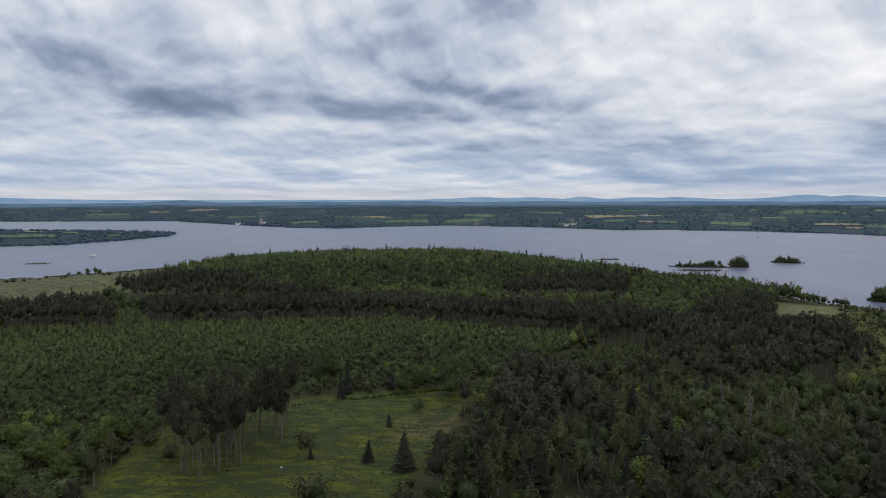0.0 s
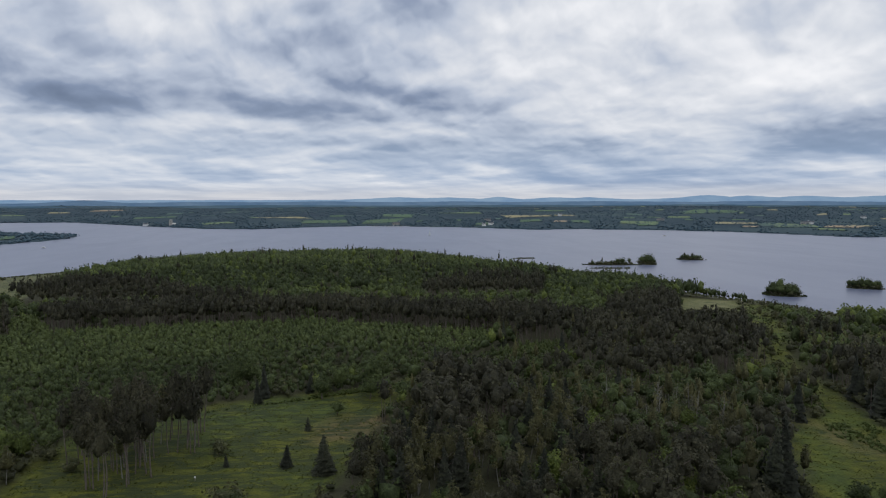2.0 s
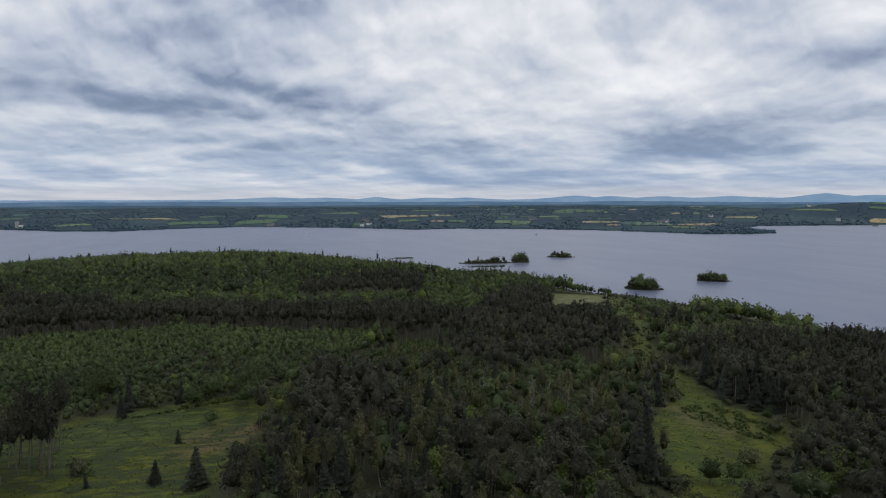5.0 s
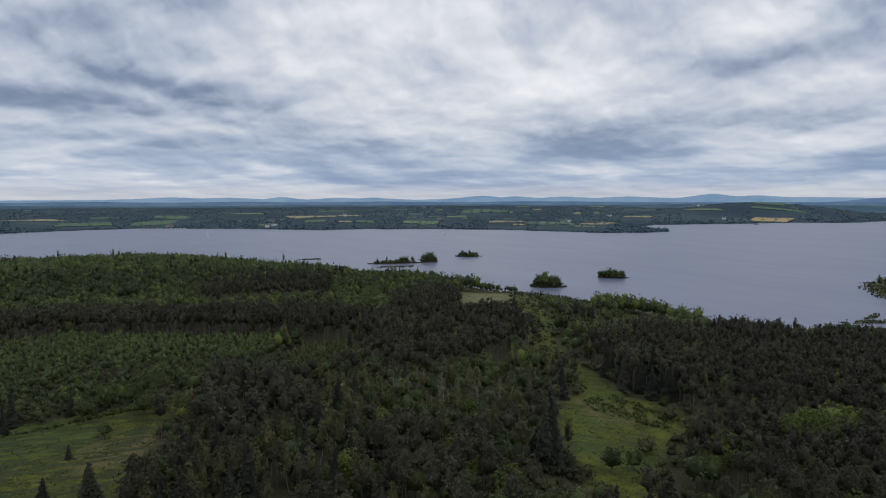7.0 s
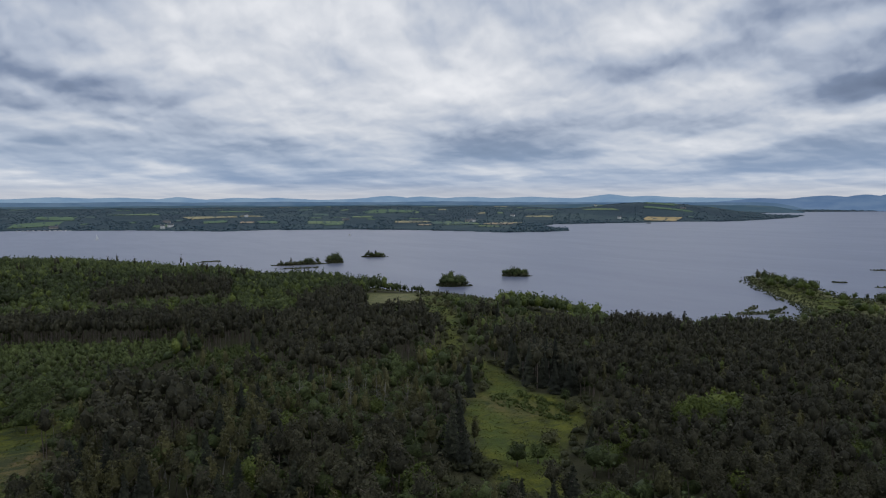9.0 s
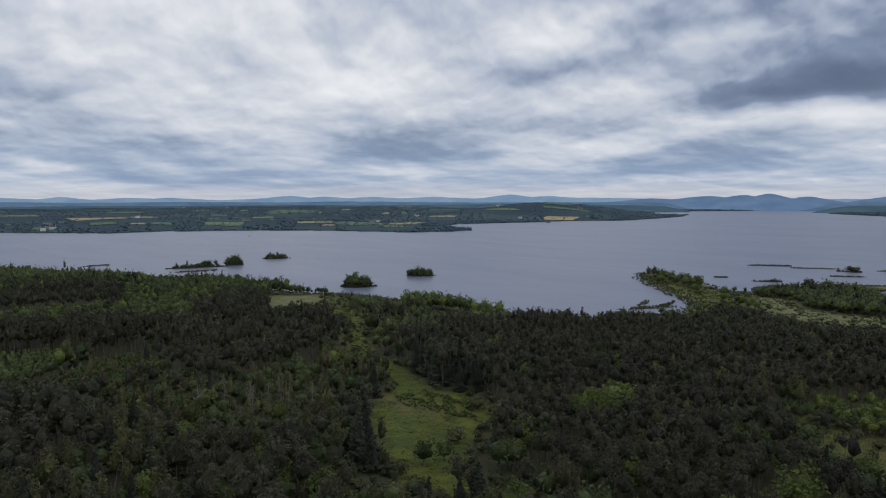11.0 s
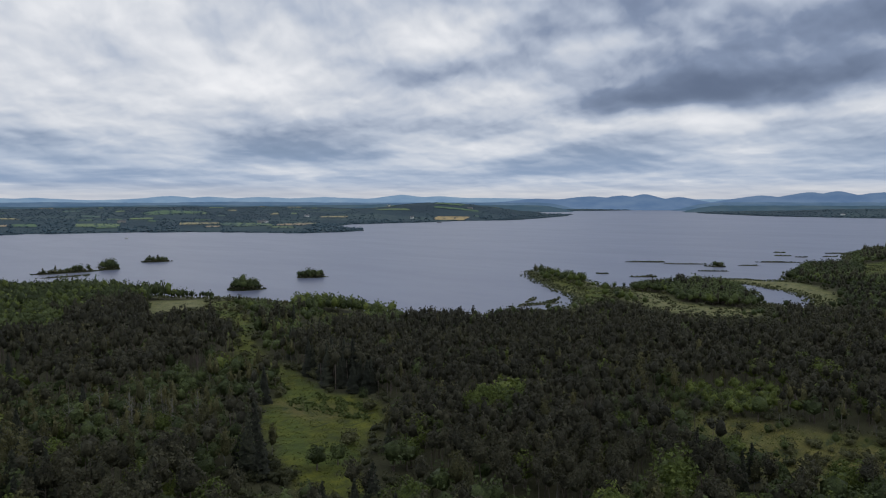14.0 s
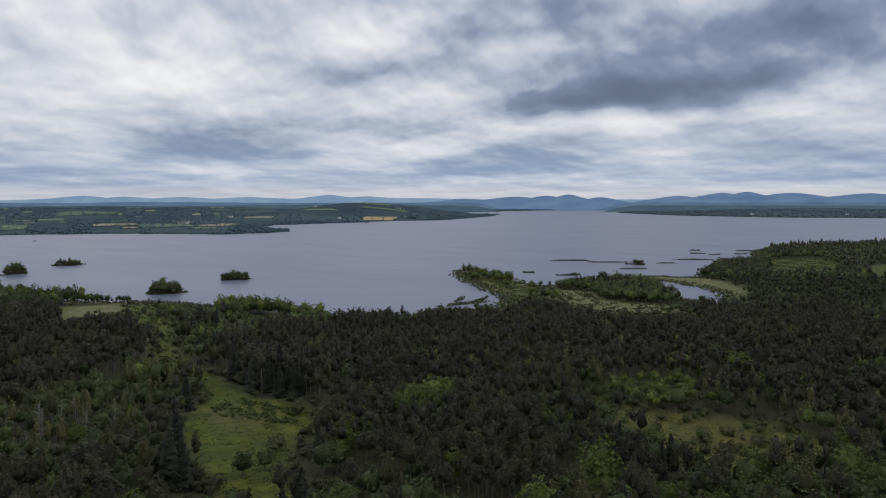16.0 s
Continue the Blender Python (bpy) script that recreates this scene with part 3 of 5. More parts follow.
def ridge(name, away, peaks, base, mat, label, seed, dip=0.0):
    """A far range: its crest is the highest of its peaks (bearing, height, width), with a rough edge; a thick body slopes to its foot."""
    bearings = np.arange(-60, 125, 0.12)
    crest = np.full(len(bearings), base, float)
    for b, high, wide in peaks:
        crest = np.maximum(crest, base + (high - base) * np.exp(-np.abs((bearings - b) / wide) ** 1.5))
    crest = crest - dip * np.exp(-((bearings - 65) / 5.0) ** 4)
    crest = crest + 1.2 * wob(bearings, 0 * bearings, 3.1, seed) + 0.8 * wob(bearings, 0 * bearings, 0.9, seed + 1) + 0.5 * wob(bearings, 0 * bearings, 0.37, seed + 2)
    rows = [(away - 260, -12 + 0 * crest), (away - 120, crest * 0.62), (away - 25, crest * 0.96), (away, crest), (away + 60, -12 + 0 * crest)]
    rad = np.radians(bearings)
    verts = np.concatenate([np.stack([d * np.sin(rad), d * np.cos(rad), z], 1) for d, z in rows])
    n = len(bearings)
    i, j = np.meshgrid(np.arange(n - 1), np.arange(len(rows) - 1), indexing="ij")
    faces = np.stack([j * n + i, j * n + i + 1, (j + 1) * n + i + 1, (j + 1) * n + i], -1).reshape(-1, 4)
    tagged(new(name, mesh_of(name, verts, faces, [mat], smooth=True)), label, "hills", kind="structure")


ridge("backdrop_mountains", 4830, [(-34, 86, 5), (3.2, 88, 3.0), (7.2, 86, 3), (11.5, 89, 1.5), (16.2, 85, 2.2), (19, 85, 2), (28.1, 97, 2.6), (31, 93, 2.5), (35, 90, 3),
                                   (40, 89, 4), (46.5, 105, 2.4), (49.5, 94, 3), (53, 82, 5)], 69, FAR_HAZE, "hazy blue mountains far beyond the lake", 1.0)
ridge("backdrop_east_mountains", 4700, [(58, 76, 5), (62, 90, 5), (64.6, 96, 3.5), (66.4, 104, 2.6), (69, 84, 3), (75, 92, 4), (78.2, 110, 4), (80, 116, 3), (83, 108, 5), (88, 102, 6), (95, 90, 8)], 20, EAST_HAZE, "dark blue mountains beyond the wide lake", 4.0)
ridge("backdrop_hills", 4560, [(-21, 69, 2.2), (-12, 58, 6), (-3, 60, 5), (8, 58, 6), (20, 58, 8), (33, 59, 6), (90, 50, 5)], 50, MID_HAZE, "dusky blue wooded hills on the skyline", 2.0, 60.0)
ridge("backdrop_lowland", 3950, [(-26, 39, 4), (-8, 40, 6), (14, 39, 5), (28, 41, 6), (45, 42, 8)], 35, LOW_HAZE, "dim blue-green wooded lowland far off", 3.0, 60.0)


# ---- trees: templates ----
rng = np.random.default_rng(7)


def sprays(middle, out, size, loose=0.4):
    """Leaf sprays: small crooked cards, two triangles each, that mostly face outwards."""
    n = len(middle)
    nrm = out + loose * rng.normal(size=(n, 3))
    nrm /= np.linalg.norm(nrm, axis=1)[:, None] + 1e-9
    a = np.cross(nrm, rng.normal(size=(n, 3)))
    a /= np.linalg.norm(a, axis=1)[:, None] + 1e-9
    b = np.cross(nrm, a)
    s = (np.asarray(size) * rng.uniform(0.6, 1.3, n))[:, None]
    k = rng.uniform(0.55, 1.1, (n, 4))
    corners = [middle + s * (k[:, 0:1] * a), middle + s * (0.8 * k[:, 1:2] * b + 0.15 * nrm), middle - s * (k[:, 2:3] * a), middle - s * (0.8 * k[:, 3:4] * b - 0.15 * nrm)]
    verts = np.stack(corners, 1).reshape(-1, 3)
    i = 4 * np.arange(n)
    return verts, np.concatenate([np.stack([i, i + 1, i + 2], 1), np.stack([i, i + 2, i + 3], 1)])


def knot(fine):
    """A closed ball of triangles: 8, 20, 80 or 320, the finer the more."""
    bm = bmesh.new()
    if fine < 0:
        tops = [bm.verts.new(p) for p in ((1, 0, 0), (0, 1, 0), (-1, 0, 0), (0, -1, 0), (0, 0, 1), (0, 0, -1))]
        for i in range(4):
            bm.faces.new((tops[i], tops[(i + 1) % 4], tops[4]))
            bm.faces.new((tops[(i + 1) % 4], tops[i], tops[5]))
        bm.verts.index_update()
    else:
        bmesh.ops.create_icosphere(bm, subdivisions=fine + 1, radius=1.0)
    v, f = np.array([p.co[:] for p in bm.verts]), np.array([[p.index for p in q.verts] for q in bm.faces])
    bm.free()
    return v, f


KNOTS = {k: knot(k) for k in (-1, 0, 1, 2)}


def crown(wide, low, high, point, count, sprays_each, spray, fine, loose=0.6, ragged=0.17, core=0.64):
    """A crown: boughs of leaf sprays round an uneven core of slightly darker tint, with hollows between them. point: 0
    a dome, 1 a cone.
    Verts, triangles, tint."""
    bv, bf = KNOTS[fine]
    swell = rng.uniform(0, 6.28, 6)

    def outline(v):
        """The crown's surface along the ways v."""
        t = 0.5 + 0.5 * v[:, 2:3]
        girth = (1 - point) + point * 1.25 * (1.08 - t)
        wave = 1 + ragged * (np.sin(3 * v[:, 0:1] + swell[0]) + np.sin(4 * v[:, 1:2] + swell[1]) + np.sin(5 * v[:, 2:3] + 2.2 * v[:, 0:1] + swell[2]))
        flat = np.clip(1.35 - 0.35 * np.abs(v[:, 2:3]), 1, 1.3)
        return np.concatenate([v[:, :2] * girth * wave * flat * wide * 0.85, low + (high - low) * (0.5 + 0.5 * v[:, 2:3] * (0.75 + 0.25 * wave))], 1)

    mid = np.array([0, 0, low + 0.45 * (high - low)])
    turn = np.arange(count) * 2.4 + rng.uniform(-0.5, 0.5, count)
    z = 1 - 1.5 * (np.arange(count) + rng.uniform(0.1, 0.9, count)) / max(count, 1)
    boughs = np.stack([np.sqrt(1 - z * z) * np.cos(turn), np.sqrt(1 - z * z) * np.sin(turn), z], 1)
    bulge = 1.0
    if count:
        bulge = 0.8 + 0.3 * np.exp(-(1 - bv @ boughs.T) * (1.5 + 0.5 * count)).max(1)[:, None]
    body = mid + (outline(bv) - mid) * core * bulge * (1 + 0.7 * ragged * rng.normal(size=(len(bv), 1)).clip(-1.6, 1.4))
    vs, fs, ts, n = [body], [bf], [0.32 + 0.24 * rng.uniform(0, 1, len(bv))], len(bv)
    way = rng.normal(size=(sprays_each, 3))
    way[:, 2] += 0.5
    way /= np.linalg.norm(way, axis=1)[:, None]
    if count:
        girths = wide * rng.uniform(0.34, 0.56, count) * (1 - 0.55 * point * (0.5 + 0.5 * z)) * (12 / (count + 5)) ** 0.4
        whose = rng.integers(0, count, sprays_each)
        middles = mid + (outline(boughs) - mid) * rng.uniform(0.66, 0.84, (count, 1))
        p = middles[whose] + way * (girths[whose] * (rng.uniform(0.8, 1.07, sprays_each) if fine else rng.uniform(0.5, 0.9, sprays_each)))[:, None]
        own = rng.uniform(-0.1, 0.1, count)[whose]
    else:
        p = mid + (outline(way) - mid) * rng.uniform(0.74, 1.0, (sprays_each, 1))
        own = 0.0
    v, f = sprays(p, way + (0, 0, 0.35), np.full(sprays_each, spray), loose)
    vs.append(v)
    fs.append(f + n)
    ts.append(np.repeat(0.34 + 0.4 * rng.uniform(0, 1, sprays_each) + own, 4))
    return np.concatenate(vs), np.concatenate(fs), np.concatenate(ts)


def tiers(count, wide, low, high, sprays_each, spray):
    """A conifer's skirts of drooping branches, narrower upwards, with ragged rims."""
    vs, fs, ts, n = [], [], [], 0
    for k in range(count):
        h = k / count
        z, r, tall = low + (high - low) * h, wide * (1 - 0.94 * h), 1.9 * (high - low) / count
        sides = 9
        a = np.linspace(0, 2 * np.pi, sides, endpoint=False) + k
        rr = r * rng.uniform(0.65, 1.15, sides)
        rim = np.stack([rr * np.cos(a), rr * np.sin(a), z - 0.2 * rr * rng.uniform(0.5, 1.5, sides)], 1)
        vs += [rim, np.array([[0, 0, z + tall]])]
        fs.append(np.array([(n + i, n + (i + 1) % sides, n + sides) for i in range(sides)]))
        ts.append(np.concatenate([rng.uniform(0.2, 0.6, sides), [0.3]]))
        n += sides + 1
    s = rng.uniform(0, 1, sprays_each) ** 1.4 * 0.97
    a, r = rng.uniform(0, 6.28, sprays_each), wide * (1 - 0.94 * s) * rng.uniform(0.6, 1.12, sprays_each)
    p = np.stack([r * np.cos(a), r * np.sin(a), low + (high - low) * s + 0.12 * (wide - r)], 1)
    out = np.stack([np.cos(a), np.sin(a), 0.9 + 0 * a], 1)
    v, f = sprays(p, out, np.full(sprays_each, spray), 0.5)
    vs.append(v)
    fs.append(f + n)
    ts.append(np.repeat(0.2 + 0.6 * rng.uniform(0, 1, sprays_each), 4))
    return np.concatenate(vs), np.concatenate(fs), np.concatenate(ts)


# kind: leaf material, bark material, height, spray size, bark radius, and a builder: (boughs, sprays, spray size, fine) -> crown
KINDS = {
    "pine": (PINE, BARK, 12.0, 0.3, 0.15, lambda c, n, s, fine: crown(2.1, 4.9, 12.3, 0.2, c, n, s, fine, 0.6, 0.17, 0.6)),
    "spruce": (SPRUCE, BARK, 10.6, 0.34, 0.17, lambda c, n, s, fine: tiers(5 + c, 2.7, 0.4, 11.0, n, s)),
    "broadleaf_tree": (LEAF, BARK, 7.4, 0.33, 0.24, lambda c, n, s, fine: crown(3.5, 0.8, 8.6, 0.12, c, n, s, fine)),
    "ash_tree": (FRESH, BARK, 7.4, 0.33, 0.24, lambda c, n, s, fine: crown(3.5, 0.8, 8.6, 0.08, c, n, s, fine)),
    "birch": (BIRCH, PALE_BARK, 10.0, 0.27, 0.12, lambda c, n, s, fine: crown(1.9, 1.8, 11.2, 0.55, c + 2, n, s, fine, 0.6, 0.17, 0.61)),
    "sapling": (YOUNG, BARK, 3.4, 0.24, 0.06, lambda c, n, s, fine: crown(1.3, 0.1, 4.1, 0.2, max(3, c // 2), n, s, min(fine, 1), 0.6, 0.12)),
    "bush": (SCRUB, BARK, 1.9, 0.26, 0.07, lambda c, n, s, fine: crown(1.9, -0.1, 2.6, 0.0, max(4, c // 2), n, s, min(fine, 1), 0.6, 0.22, 0.66)),
}


def template(kind, n, size, count=8, fine=1):
    """Verts, triangles and tint of a crown with so many boughs and sprays."""
    return KINDS[kind][5](count, n, size, fine)


def bark_of(kind, limbs=5, sides=6, steps=6):
    """A crooked tapered stem with limbs."""
    high, r = KINDS[kind][2], KINDS[kind][4]
    zs = np.linspace(-0.3, high * 0.95, steps)
    stem = np.stack([0.02 * high * np.sin(zs * 0.5 + rng.uniform(0, 6)), 0.02 * high * np.sin(zs * 0.4 + rng.uniform(0, 6)), zs], 1)
    stem -= stem[0] * np.array([1, 1, 0])
    pieces = [tube(stem, r * np.linspace(1.15, 0.15, steps), sides)]
    for k in range(limbs):
        h = rng.uniform(0.4, 0.85)
        foot = np.array([np.interp(h * high, zs, stem[:, i]) for i in range(3)])
        turn, reach = rng.uniform(0, 6.28), high * rng.uniform(0.1, 0.17)
        tip = foot + np.array([reach * math.cos(turn), reach * math.sin(turn), reach * rng.uniform(0.3, 0.9)])
        pieces.append(tube([foot, 0.5 * (foot + tip) + (0, 0, -0.05), tip], [0.4 * r, 0.28 * r, 0.1 * r], 4))
    return join(pieces)


LABELS = {
    "pine": "tall dark green pine with a bare lower trunk", "spruce": "dense conical dark green spruce reaching the ground",
    "broadleaf_tree": "round leafy green broadleaf tree in the wood", "ash_tree": "rounded fresh bright green broadleaf tree", "birch": "slender pale-barked birch with light olive leaves",
    "sapling": "young leafy birch sapling in a thicket", "bush": "low rounded green scrub bush on rough grass",
}
NEAR = {kind: [] for kind in KINDS}


def near_tree(kind, v):
    """One of the trees that stand nearest, with a trunk and a crown; alike ones share meshes."""
    n = {"pine": 330, "spruce": 340, "broadleaf_tree": 620, "ash_tree": 620, "birch": 300, "sapling": 90, "bush": 220}[kind]
    v_, f_, t_ = template(kind, n, KINDS[kind][3], 11, 2 if "tree" in kind else 1)
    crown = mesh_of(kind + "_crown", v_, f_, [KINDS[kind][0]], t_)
    trunk = mesh_of(kind + "_trunk", *bark_of(kind), [KINDS[kind][1]], smooth=True)
    tree = thing(kind, LABELS[kind], "bush" if kind == "bush" else "tree", "trees of the near wood")
    part("trunk", trunk, None, tree)
    part("crown", crown, None, tree)
    return tree


def plant(kind, x, y, size=1.0, turn=None, v=None, stretch=1.0):
    """A separate tree of that kind at the place."""
    pool = NEAR[kind]
    if len(pool) < 5:
        tree = near_tree(kind, len(pool))
        pool.append(tree)
    else:
        tree = copy_thing(pool[int(rng.integers(0, len(pool))) if v is None else v], Matrix())
    z = float(land(x, y)) - 0.1
    tree.matrix_basis = Matrix.LocRotScale((x, y, z), Euler((rng.normal() * 0.03, rng.normal() * 0.03, rng.uniform(0, 6.28) if turn is None else turn)), (size, size, size * stretch))
    return tree


def wood(name, kind, places, sizes, sprays_each, spray, label, count, trunks=True, fine=1, lofty=1.0, category="woodland"):
    """Far more trees than one could count, as one object."""
    if len(places) == 0:
        return None
    pool = [template(kind, sprays_each, spray, count, fine) for _ in range(9)]
    bark = [bark_of(kind, 0, 3, 3) for _ in range(3)]
    x, y = places[:, 0], places[:, 1]
    z = land(x, y) - 0.1
    vs, fs, ts, bv, bf, n, bn = [], [], [], [], [], 0, 0
    pick, turns, own = rng.integers(0, 9, len(x)), rng.uniform(0, 6.28, len(x)), rng.uniform(-0.25, 0.25, len(x))
    tall = lofty * rng.uniform(0.85, 1.15, len(x))
    for k in range(len(x)):
        c, s, g = math.cos(turns[k]), math.sin(turns[k]), sizes[k]
        m = np.array([[c * g, s * g, 0], [-s * g, c * g, 0], [0, 0, g * tall[k]]])
        v, f, t = pool[pick[k]]
        vs.append(v @ m + (x[k], y[k], z[k]))
        fs.append(f + n)
        ts.append(t + own[k])
        n += len(v)
        if trunks:
            v, f = bark[pick[k] % 3]
            bv.append(v @ m + (x[k], y[k], z[k]))
            bf.append(f + bn)
            bn += len(v)
    ob = tagged(new(name), label, category, kind="stuff")
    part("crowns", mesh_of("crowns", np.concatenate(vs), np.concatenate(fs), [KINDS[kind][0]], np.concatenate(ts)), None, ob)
    if trunks:
        part("trunks", mesh_of("trunks", np.concatenate(bv), np.concatenate(bf), [KINDS[kind][1]]), None, ob)
    return ob


# ---- where the trees stand ----
def scatter():
    """Trees of the home wood: rows of x, y, kind, size."""
    step = 2.35
    gx, gy = np.meshgrid(np.arange(-620, 1120, step), np.arange(-40, 800, step))
    x = (gx + rng.uniform(-0.48, 0.48, gx.shape) * step).ravel()
    y = (gy + rng.uniform(-0.48, 0.48, gy.shape) * step).ravel()
    b, d = np.degrees(np.arctan2(x, y)), np.hypot(x, y)
    keep = (b > -38) & (b < 94) & (d > 88) & (inside(x, y, HOME_SHORE) + 4 * wob(x, y, 60, 1.0) * np.clip(d / 400 - 0.4, 0, 1) > 4)
    x, y, b, d = x[keep], y[keep], b[keep], d[keep]
    open_ = np.max([inside(x, y, p) for p in OPEN_GROUND], 0) + 1.2 * wob(x, y, 11, 2.0)
    shore = inside(x, y, HOME_SHORE)
    # beyond this reach, by bearing, the shore is too wet for trees
    wet = d > np.interp(b, [17, 19, 24.6, 27, 29.4, 36, 38.8, 44.1, 47, 49.1, 53.3, 57, 60, 62, 70, 76, 79, 81], [900, 520, 519, 470, 432, 404, 421, 400, 378, 340, 345, 350, 360, 900, 900, 900, 900, 900])
    q = rng.uniform(0, 1, len(x))
    mix = wob(x, y, 46, 5.0) + 0.5 * wob(x, y, 17, 6.0)
    kind = np.full(len(x), "broadleaf_tree", dtype=object)
    gap = np.full(len(x), 4.7)
    size = rng.uniform(0.5, 0.9, len(x))

    def sow(here, shares, apart, least, most):
        """Kinds in their shares, how far apart they stand, and their sizes."""
        kinds = np.array([k for k, _ in shares], dtype=object)
        parts = np.cumsum([p for _, p in shares])
        kind[here] = kinds[np.minimum(np.searchsorted(parts / parts[-1], rng.uniform(0, 1, int(here.sum()))), len(kinds) - 1)]
        gap[here], size[here] = apart, rng.uniform(least, most, int(here.sum()))

    def among(poly, ragged=3.0):
        return inside(x, y, poly) + ragged * mix > 0

    # the hill and the far wood: broadleaf, with dark clumps of pine
    sow((d > 330) & (mix > 0.85), [("pine", 0.8), ("broadleaf_tree", 0.2)], 4.4, 0.6, 0.85)
    sow((d > 400) & (b > 66), [("pine", 0.3), ("broadleaf_tree", 0.7)], 4.4, 0.6, 0.95)
    # the mixed wood nearer by
    near = (d < 320) & (shore > 30)
    lush = wob(x, y, 52, 5.5) + 0.4 * wob(x, y, 21, 7.5)
    sow(near, [("broadleaf_tree", 0.4), ("birch", 0.25), ("bush", 0.15), ("pine", 0.12), ("spruce", 0.08)], 4.2, 0.6, 1.0)
    sow(near & (lush > 0.35), [("pine", 0.55), ("birch", 0.2), ("spruce", 0.1), ("broadleaf_tree", 0.15)], 4.2, 0.75, 1.05)
    sow(near & (lush < -0.5), [("bush", 0.45), ("broadleaf_tree", 0.35), ("birch", 0.2)], 3.6, 0.5, 0.85)
    for poly in (PINE_FAR, PINE_NORTH):
        sow(among(poly), [("pine", 0.95), ("broadleaf_tree", 0.05)], 3.9, 0.7, 0.95)
    sow(among(PINE_CLUMP), [("pine", 1.0)], 4.0, 0.8, 1.05)
    sow(among(HEADLAND), [("broadleaf_tree", 0.85), ("ash_tree", 0.15)], 4.6, 0.8, 1.1)
    sow(among(PINE_MID), [("pine", 0.84), ("birch", 0.08), ("broadleaf_tree", 0.08)], 3.9, 0.8, 1.08)
    sow(among(PINE_EAST), [("pine", 0.82), ("birch", 0.08), ("ash_tree", 0.03), ("broadleaf_tree", 0.07)], 3.3, 0.6, 0.95)
    sow(among(PINE_EAST, 0.0) & (lush > 0.75), [("broadleaf_tree", 0.75), ("ash_tree", 0.25)], 4.6, 0.7, 1.0)
    sow(among(SPRUCE_EDGE, 1.0), [("spruce", 0.6), ("pine", 0.4)], 3.4, 0.85, 1.15)
    sow(among(SPIRES, 2.0), [("birch", 0.45), ("spruce", 0.15), ("broadleaf_tree", 0.22), ("pine", 0.18)], 3.9, 0.75, 1.15)
    sow(among(SCRUB_MID, 2.0), [("bush", 0.36), ("birch", 0.2), ("broadleaf_tree", 0.32), ("sapling", 0.12)], 3.5, 0.55, 1.05)
    sow(among(DARK_SOUTH, 2.0), [("pine", 0.6), ("broadleaf_tree", 0.4)], 4.2, 0.95, 1.25)
    sow(among(SOUTH_LEAFY, 2.0), [("broadleaf_tree", 0.48), ("ash_tree", 0.16), ("birch", 0.14), ("pine", 0.22)], 4.6, 0.7, 1.15)
    sow(among(ASH_GROUP, 1.0), [("ash_tree", 0.7), ("broadleaf_tree", 0.3)], 5.0, 0.85, 1.1)
    sow(among(KNOLL, 1.0), [("pine", 0.97), ("birch", 0.03)], 3.5, 1.05, 1.32)
    dry = open_ < -1
    sow((shore < 45) & (d > 230) & (b > 37.5) & (b < 66) & ((b < 46.5) | (b > 52.5)), [("broadleaf_tree", 0.85), ("ash_tree", 0.15)], 4.6, 0.75, 1.1)
    sow((shore < 40) & (d > 300) & (b > 31) & (b <= 37.5), [("bush", 1.0)], 4.2, 0.45, 0.85)
    sow(among(SAPLINGS, 2.0) & dry, [("sapling", 0.95), ("broadleaf_tree", 0.05)], 2.3, 0.75, 1.15)
    sow(among(THICKET_MID, 3.0) & dry, [("sapling", 0.6), ("broadleaf_tree", 0.2), ("bush", 0.2)], 2.9, 0.6, 1.3)
    sow(among(PINE_BELT, 1.0), [("pine", 0.9), ("broadleaf_tree", 0.03), ("bush", 0.12)], 3.0, 0.8, 1.0)
    sow(among(BELT_GAP, 1.0), [("sapling", 1.0)], 2.6, 0.8, 1.2)
    sow(among(RIDE_NORTH, 1.0), [("sapling", 1.0)], 2.3, 0.5, 0.8)
    sow(among(THICKET_WEST, 3.0) & dry, [("broadleaf_tree", 0.45), ("bush", 0.35), ("ash_tree", 0.2)], 3.1, 0.5, 0.85)
    sow(among(SAPLINGS_EAST, 2.0), [("ash_tree", 0.6), ("bush", 0.4)], 3.2, 0.42, 0.66)
    size[(kind == "broadleaf_tree") & (among(SAPLINGS) | among(THICKET_MID))] *= 0.55
    edge = (open_ > -3.5) & (q < 0.45) & (kind != "sapling")
    kind[edge] = "bush"
    size[edge] = rng.uniform(0.7, 1.3, edge.sum())
    domed = ((b > 31) & (b < 46.5)) | (inside(x, y, HEADLAND) > 0)
    low = (shore < 14) & (d > 200) & ~domed
    size[low] *= 0.7
    kind[low & (kind == "pine")] = "broadleaf_tree"
    kept_low = (inside(x, y, [(140, 284), (172, 352), (200, 336), (172, 284)]) > 0) | (np.hypot(x - 76, y - 111) < 13) | (np.hypot(x + 10, y - 128) < 8) | (np.hypot(x - 95, y - 90) < 7)
    for low_poly in (LOW_BAND, LOW_INLET, LOW_POND):
        kept_low |= inside(x, y, low_poly) > 0
    kind[kept_low], gap[kept_low] = "bush", 3.0
    fresh = (kind == "broadleaf_tree") & (rng.uniform(0, 1, len(x)) < np.where((d > 360) & (b < 30), 0.12, 0.08))
    kind[fresh] = "ash_tree"
    wild = ((wet & (b < 62)) | (rng.uniform(0, 1, len(x)) < 0.12)) & (shore < 25) & (shore > 9) & ~domed
    sow(wild, [("bush", 0.4), ("broadleaf_tree", 0.6)], 4.6, 0.5, 0.8)
    keep = (rng.uniform(0, 1, len(x)) < (step / gap) ** 2 * 1.12) & (open_ < 0) & (np.hypot(x, y) > 92)
    return x[keep], y[keep], kind[keep], size[keep], d[keep], b[keep]


